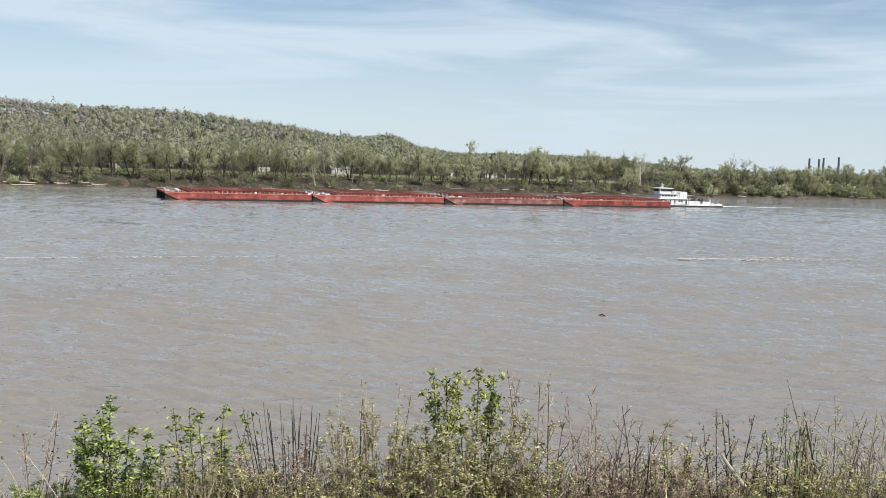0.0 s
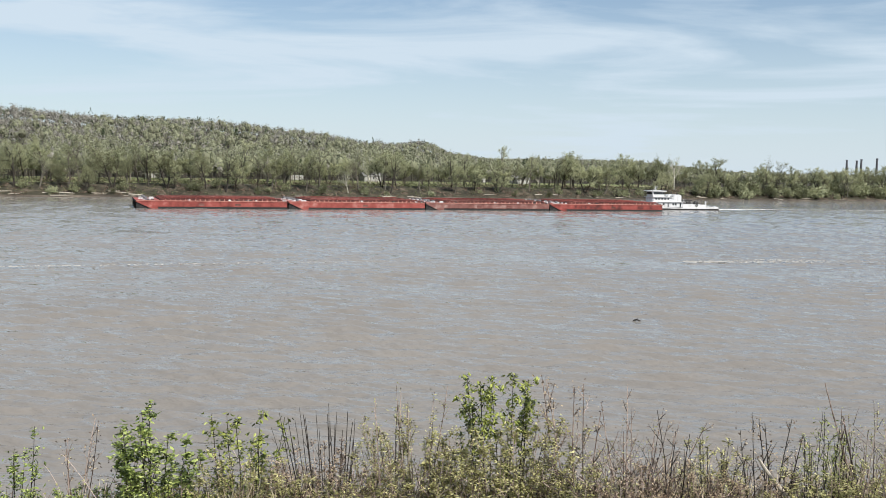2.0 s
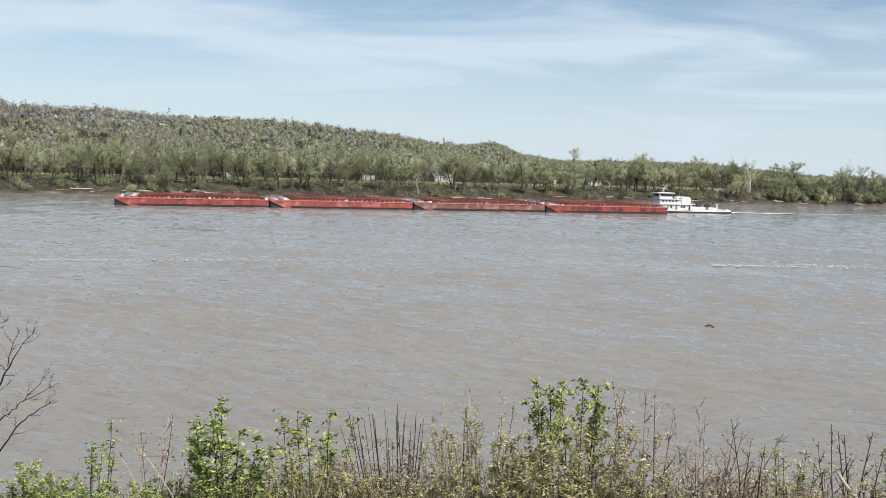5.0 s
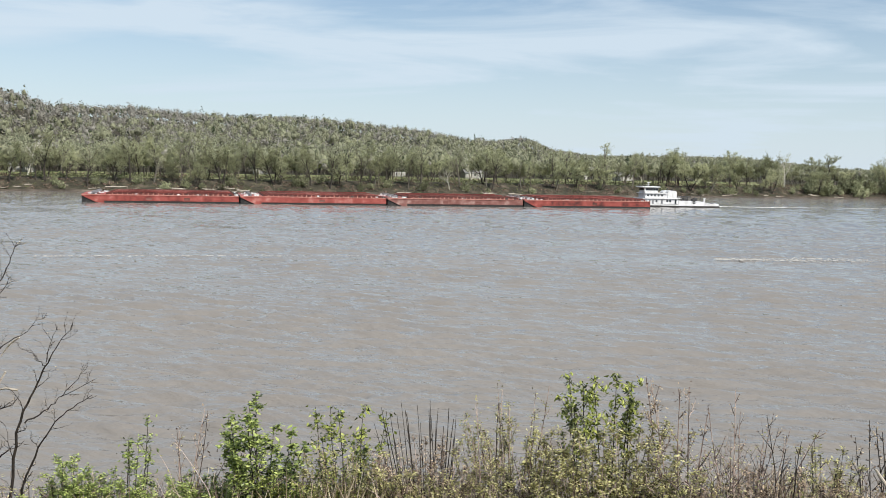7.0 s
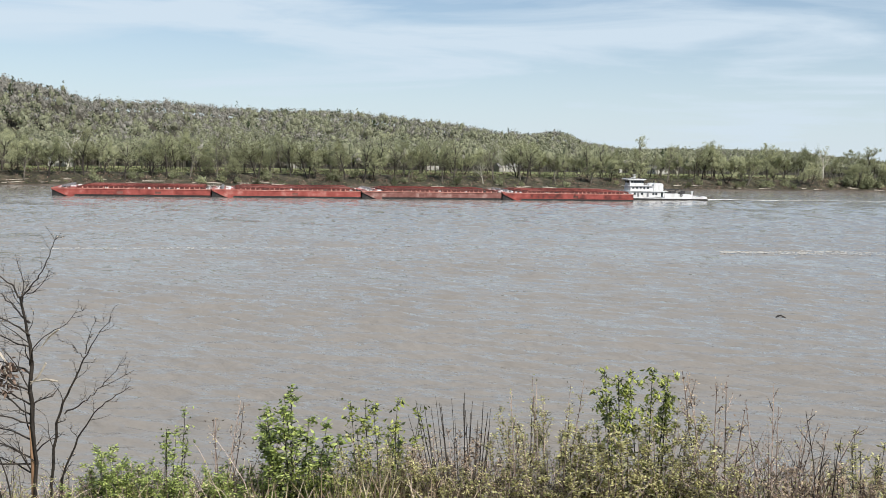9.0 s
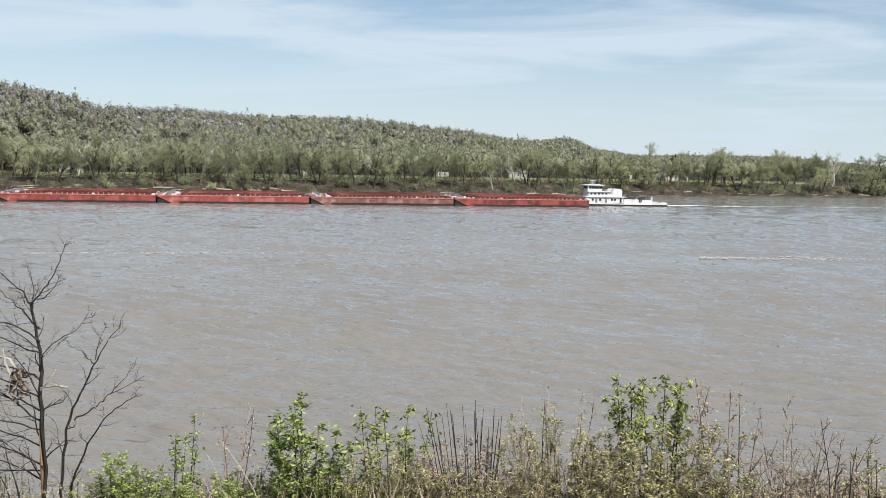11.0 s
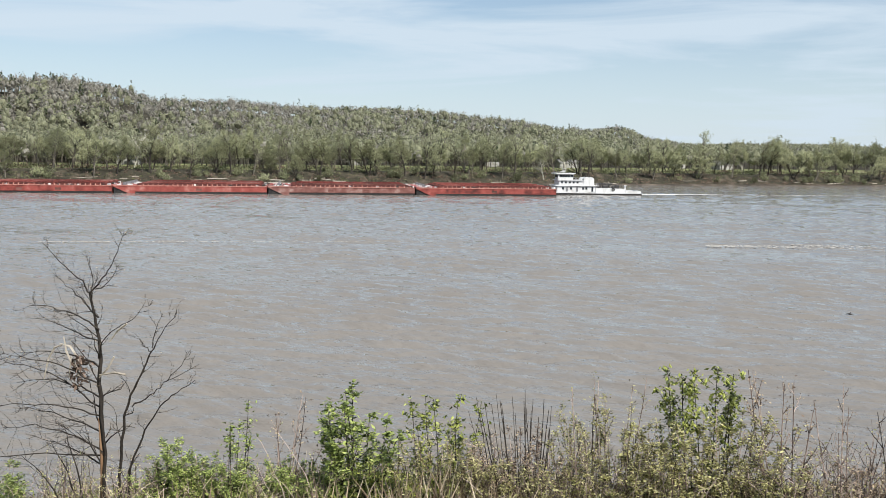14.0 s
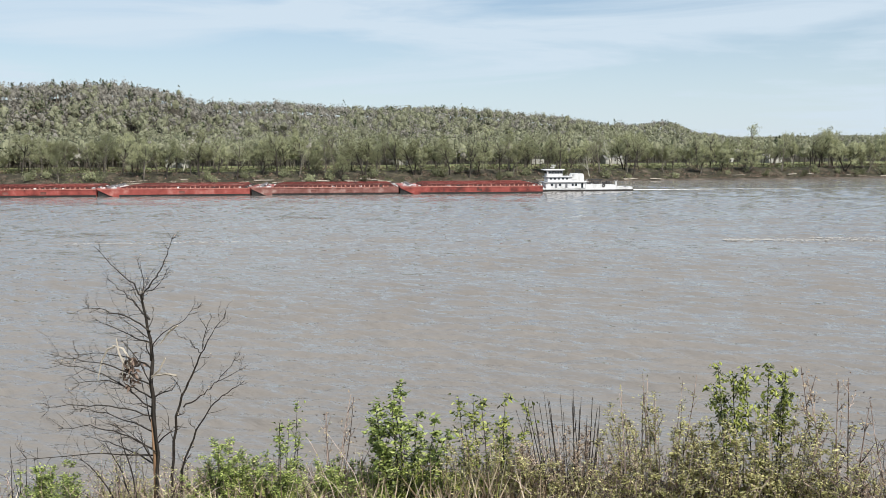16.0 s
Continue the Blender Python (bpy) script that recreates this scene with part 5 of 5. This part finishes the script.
    limb([(-4.64, 17.84, 0), (-4.66, 18.0, 0.05), (-4.74, 18.22, 0.08)], 0.005, 0.0015, 5, 0.13)
    limb([(-4.60, 17.90, 0), (-4.44, 17.99, -0.06), (-4.30, 18.15, -0.1)], 0.005, 0.0015, 5, 0.13)
    limb([(-4.46, z0, 0.04), (-4.43, 16.5, 0.05), (-4.35, 16.96, 0.05), (-4.22, 17.22, 0.04), (-4.12, 17.42, 0.02), (-4.0, 17.58, 0), (-3.87, 17.77, 0)], 0.014, 0.002, 9, 0.22, 0.2)
    limb([(-4.33, z0, -0.05), (-4.27, 16.45, -0.06), (-4.12, 16.79, -0.08), (-3.97, 17.01, -0.1), (-3.82, 17.14, -0.1), (-3.66, 17.25, -0.1)], 0.011, 0.002, 7, 0.17, 0.2)
    limb([(-4.33, 16.95, 0.05), (-4.18, 17.03, 0.1), (-4.04, 17.15, 0.1), (-3.73, 17.33, 0.1)], 0.007, 0.0015, 7, 0.17, 0.2)
    limb([(-4.04, 17.16, 0.1), (-3.92, 17.28, 0.1), (-3.80, 17.43, 0.1)], 0.004, 0.0013, 4, 0.11)
    limb([(-4.12, 17.42, 0.02), (-4.17, 17.48, 0), (-4.26, 17.56, 0)], 0.004, 0.0013, 3, 0.1)
    limb([(-4.11, 17.45, 0.02), (-4.07, 17.62, 0.04), (-4.02, 17.74, 0.05)], 0.004, 0.0013, 4, 0.12)
    limb([(-4.58, 17.34, 0), (-4.52, 17.46, -0.05), (-4.38, 17.60, -0.1), (-4.2, 17.72, -0.1), (-4.02, 17.87, -0.1)], 0.006, 0.0015, 7, 0.15, 0.1)
    # long limbs sweeping out over the water on one side, rising at their ends
    for z, (rx, rz), up, twigs in ((17.48, (-5.20, 17.65), 0.0, 9), (17.58, (-5.02, 17.82), 0.05, 8), (17.28, (-5.55, 17.27), 0.05, 12), (16.92, (-5.62, 17.23), 0.10, 13), (17.12, (-5.3, 17.42), 0.06, 10), (16.86, (-5.60, 16.88), 0.06, 12),
                                   (16.72, (-5.56, 16.80), 0.05, 12), (16.58, (-5.76, 16.58), 0.08, 13), (16.52, (-5.70, 16.48), 0.03, 11), (17.68, (-5.05, 18.0), 0.02, 7), (17.02, (-5.45, 17.05), 0.07, 11), (16.45, (-5.3, 16.62), 0.03, 9)):
        dy = rng.uniform(-0.35, 0.35)
        limb([(-4.58, z, 0), (-4.58 + (rx + 4.58) * 0.3, z + (rz - z) * 0.3 + up, dy * 0.3), (-4.58 + (rx + 4.58) * 0.65, z + (rz - z) * 0.62 + up, dy * 0.7), (rx, rz, dy)], 0.0075, 0.0016, twigs, 0.24, -0.25)
    for foot, rx, rz in ((-4.70, -4.97, 16.66), (-4.66, -4.84, 16.80), (-4.80, -5.25, 16.50), (-4.4, -4.15, 16.62)):
        limb([(foot, z0, -0.05), ((foot + rx) / 2, (16.1 + rz) / 2, -0.1), (rx, rz, -0.12)], 0.009, 0.002, 6, 0.2)
    part("trunk", wood, TWIG, ob)
    part("bud", buds, LEAF_D, ob, "tiny brown buds on the twigs")["kind"] = "stuff"
    split = Shape()
    split.tube([(-0.03, -0.022, 0.2), (-0.025, -0.03, 16.55 - z0), (-0.045, -0.03, 16.85 - z0)], [0.014, 0.013, 0.003], 6)
    part("torn_wood", split, TORN, ob, "torn orange-brown inner wood")
    # flood debris
    strip = Shape()
    for pts in ([(-4.86, 17.52), (-4.84, 17.40), (-4.80, 17.32), (-4.82, 17.18)], [(-4.88, 17.45), (-4.95, 17.42), (-5.01, 17.32), (-5.06, 17.14)], [(-4.80, 17.36), (-4.75, 17.28), (-4.73, 17.20)],
                [(-4.54, 17.20), (-4.46, 17.28), (-4.40, 17.38)], [(-4.54, 17.22), (-4.40, 17.25), (-4.30, 17.24)], [(-4.90, 17.46), (-4.80, 17.44), (-4.70, 17.30)], [(-4.44, 17.50), (-4.36, 17.60), (-4.28, 17.66)]):
        strip.tube([(px - x, -0.06, pz - z0) for px, pz in pts], [0.004, 0.010, 0.009, 0.005][:len(pts)], 4)
    debris = thing("flood_debris", "bleached reed strips and brown litter snagged in a tree", "debris", "", (x, y, z0))
    part("reed_strip", strip, DRIFT, debris, "bleached white reed strip")
    litter = Shape()
    for k in range(75):
        c = Vector((-4.75 - x + rng.gauss(0, 0.03), rng.gauss(-0.03, 0.03), 17.24 - z0 + rng.gauss(0, 0.06)))
        d = Vector((rng.gauss(0, 1), rng.gauss(0, 1), rng.gauss(0, 1))).normalized()
        litter.leaf(c, d, d.orthogonal().normalized(), 0.07, 0.025)
    part("litter", litter, DEAD_BRUSH, debris)


bare_tree()


def undergrowth():
    """Dry stalks and green weeds over the crest of the bank."""
    rng = random.Random(77)
    straw, weed = Shape(), Shape()
    for i in range(11000):
        x, y = rng.uniform(-7.5, 5.2), rng.uniform(5.6, 8.0)
        z = near_height(x, y) - 0.02
        patch = noise.noise((x * 1.1, y * 0.8, 4)) + (0.22 if x < -2.0 else -0.12)
        green = rng.random() < 0.38 + 0.9 * patch
        h = (rng.uniform(0.12, 0.5) if green else rng.uniform(0.15, 0.68)) * (0.9 + 0.4 * noise.noise((x * 0.9, 2, 7))) * (0.8 if x < -2.6 else 1.0) * (0.7 if x < -3.6 else 1.0)
        a = rng.random() * 6.283
        lean = rng.uniform(0.05, 0.45) * h
        w = rng.uniform(0.004, 0.010) if not green else rng.uniform(0.006, 0.014)
        p0, p1, p2 = Vector((x, y, z)), Vector((x + math.cos(a) * lean * 0.3, y + math.sin(a) * lean * 0.3, z + h * 0.6)), Vector((x + math.cos(a) * lean, y + math.sin(a) * lean, z + h))
        s = Vector((rng.uniform(0.6, 1), rng.uniform(-0.6, 0.6), 0)).normalized() * w
        sh = weed if green else straw
        sh.add([p0 - s, p0 + s, p1 + s * 0.8, p2, p1 - s * 0.8], [(0, 1, 2, 4), (4, 2, 3)])
        if green:
            for k in range(3):
                q = p0.lerp(p2, rng.uniform(0.35, 1.0))
                d = Vector((rng.gauss(0, 1), rng.gauss(0, 1), rng.uniform(-0.2, 0.6))).normalized()
                weed.leaf(q, d, d.orthogonal().normalized(), rng.uniform(0.02, 0.05), rng.uniform(0.012, 0.024))
        elif rng.random() < 0.3:
            q = p0.lerp(p2, rng.uniform(0.4, 0.9))
            d = Vector((rng.gauss(0, 0.7), rng.gauss(0, 0.7), 1)).normalized() * rng.uniform(0.06, 0.2)
            straw.tube([q, q + d], [0.003, 0.0015], 3, cap=False)
    tagged(new("dry_grass", mesh_of("dry_grass", straw, STRAW)), "dry straw-coloured grass and stalks on the bank crest", "grass", "", "stuff")
    tagged(new("green_weeds", mesh_of("green_weeds", weed, WEED)), "low yellow-green weeds among the dry grass", "weeds", "", "stuff")


undergrowth()


def brambles():
    """A tangle of thin arching canes behind and between the shrubs."""
    rng = random.Random(91)
    canes, bud = Shape(), Shape()
    for i in range(1800):
        x, y = rng.uniform(-6.5, 4.8), rng.uniform(6.2, 7.8)
        if x < -1.4 and rng.random() < 0.55:
            continue
        z = near_height(x, y) - 0.03
        h = rng.uniform(0.35, 1.0) * (0.85 + 0.45 * noise.noise((x * 1.3, 5, 1))) * (0.7 if x < -2.6 else 1.0)
        a, lean = rng.random() * 6.283, rng.uniform(0.05, 0.6) * h
        pts = []
        for k in range(6):
            t = k / 5
            pts.append(Vector((x + math.cos(a) * lean * t * t + rng.gauss(0, 0.008), y + math.sin(a) * lean * t * t, z + h * (t - 0.18 * t * t))))
        r = rng.uniform(0.0025, 0.0055)
        canes.tube(pts, [r * (1 - 0.13 * k) for k in range(6)], 3, cap=False)
        for k in range(3):
            p = pts[rng.randrange(2, 6)]
            d = Vector((rng.gauss(0, 0.7), rng.gauss(0, 0.7), rng.uniform(0.3, 1))).normalized() * rng.uniform(0.05, 0.22)
            canes.tube([p, p + d * 0.6 + Vector((0, 0, 0.01)), p + d], [r * 0.6, r * 0.45, 0.0008], 3, cap=False)
            for j in range(4):
                leafy(rng, bud, p + d * rng.random(), 1, rng.uniform(0.016, 0.034), 0.1, 0.015)
    c = tagged(new("bramble_canes", mesh_of("bramble_canes", canes, PINK_TWIG)), "tangled thin reddish-brown canes on the bank crest", "brambles", "", "stuff")
    part("bud", bud, LEAF_C, c)["kind"] = "stuff"


brambles()


# ---- what moves ----
def motions():
    times = [0, 2, 4, 6, 8, 10, 12, 14, 16]
    for ob, offset in ((FIRST, -LENGTH), (SECOND, 0.0), (THIRD, LENGTH), (FOURTH, 2 * LENGTH)):
        walk(ob, [(t, tow_pose(t, offset)) for t in times])
    for ob, row, col in INNER:
        walk(ob, [(t, tow_pose(t, (row - 1) * LENGTH) @ pose(0, col * BEAM, 0)) for t in times])
    walk(BOAT, [(t, tow_pose(t, 3 * LENGTH - 0.6) @ pose(0, BEAM + 4.0, 0)) for t in times])
    walk(WAKE, [(t, tow_pose(t, 3 * LENGTH + 42.4) @ pose(0, BEAM + 9.2, 0)) for t in times])
    for st, x, y, turn in STREAKS:
        walk(st, [(t, pose(x - 3.1 * t, y, 0, 0, 0, turn)) for t in times])
    walk(water, [(t, pose(-1.5 * t, -0.6 * t, 0)) for t in times])


motions()
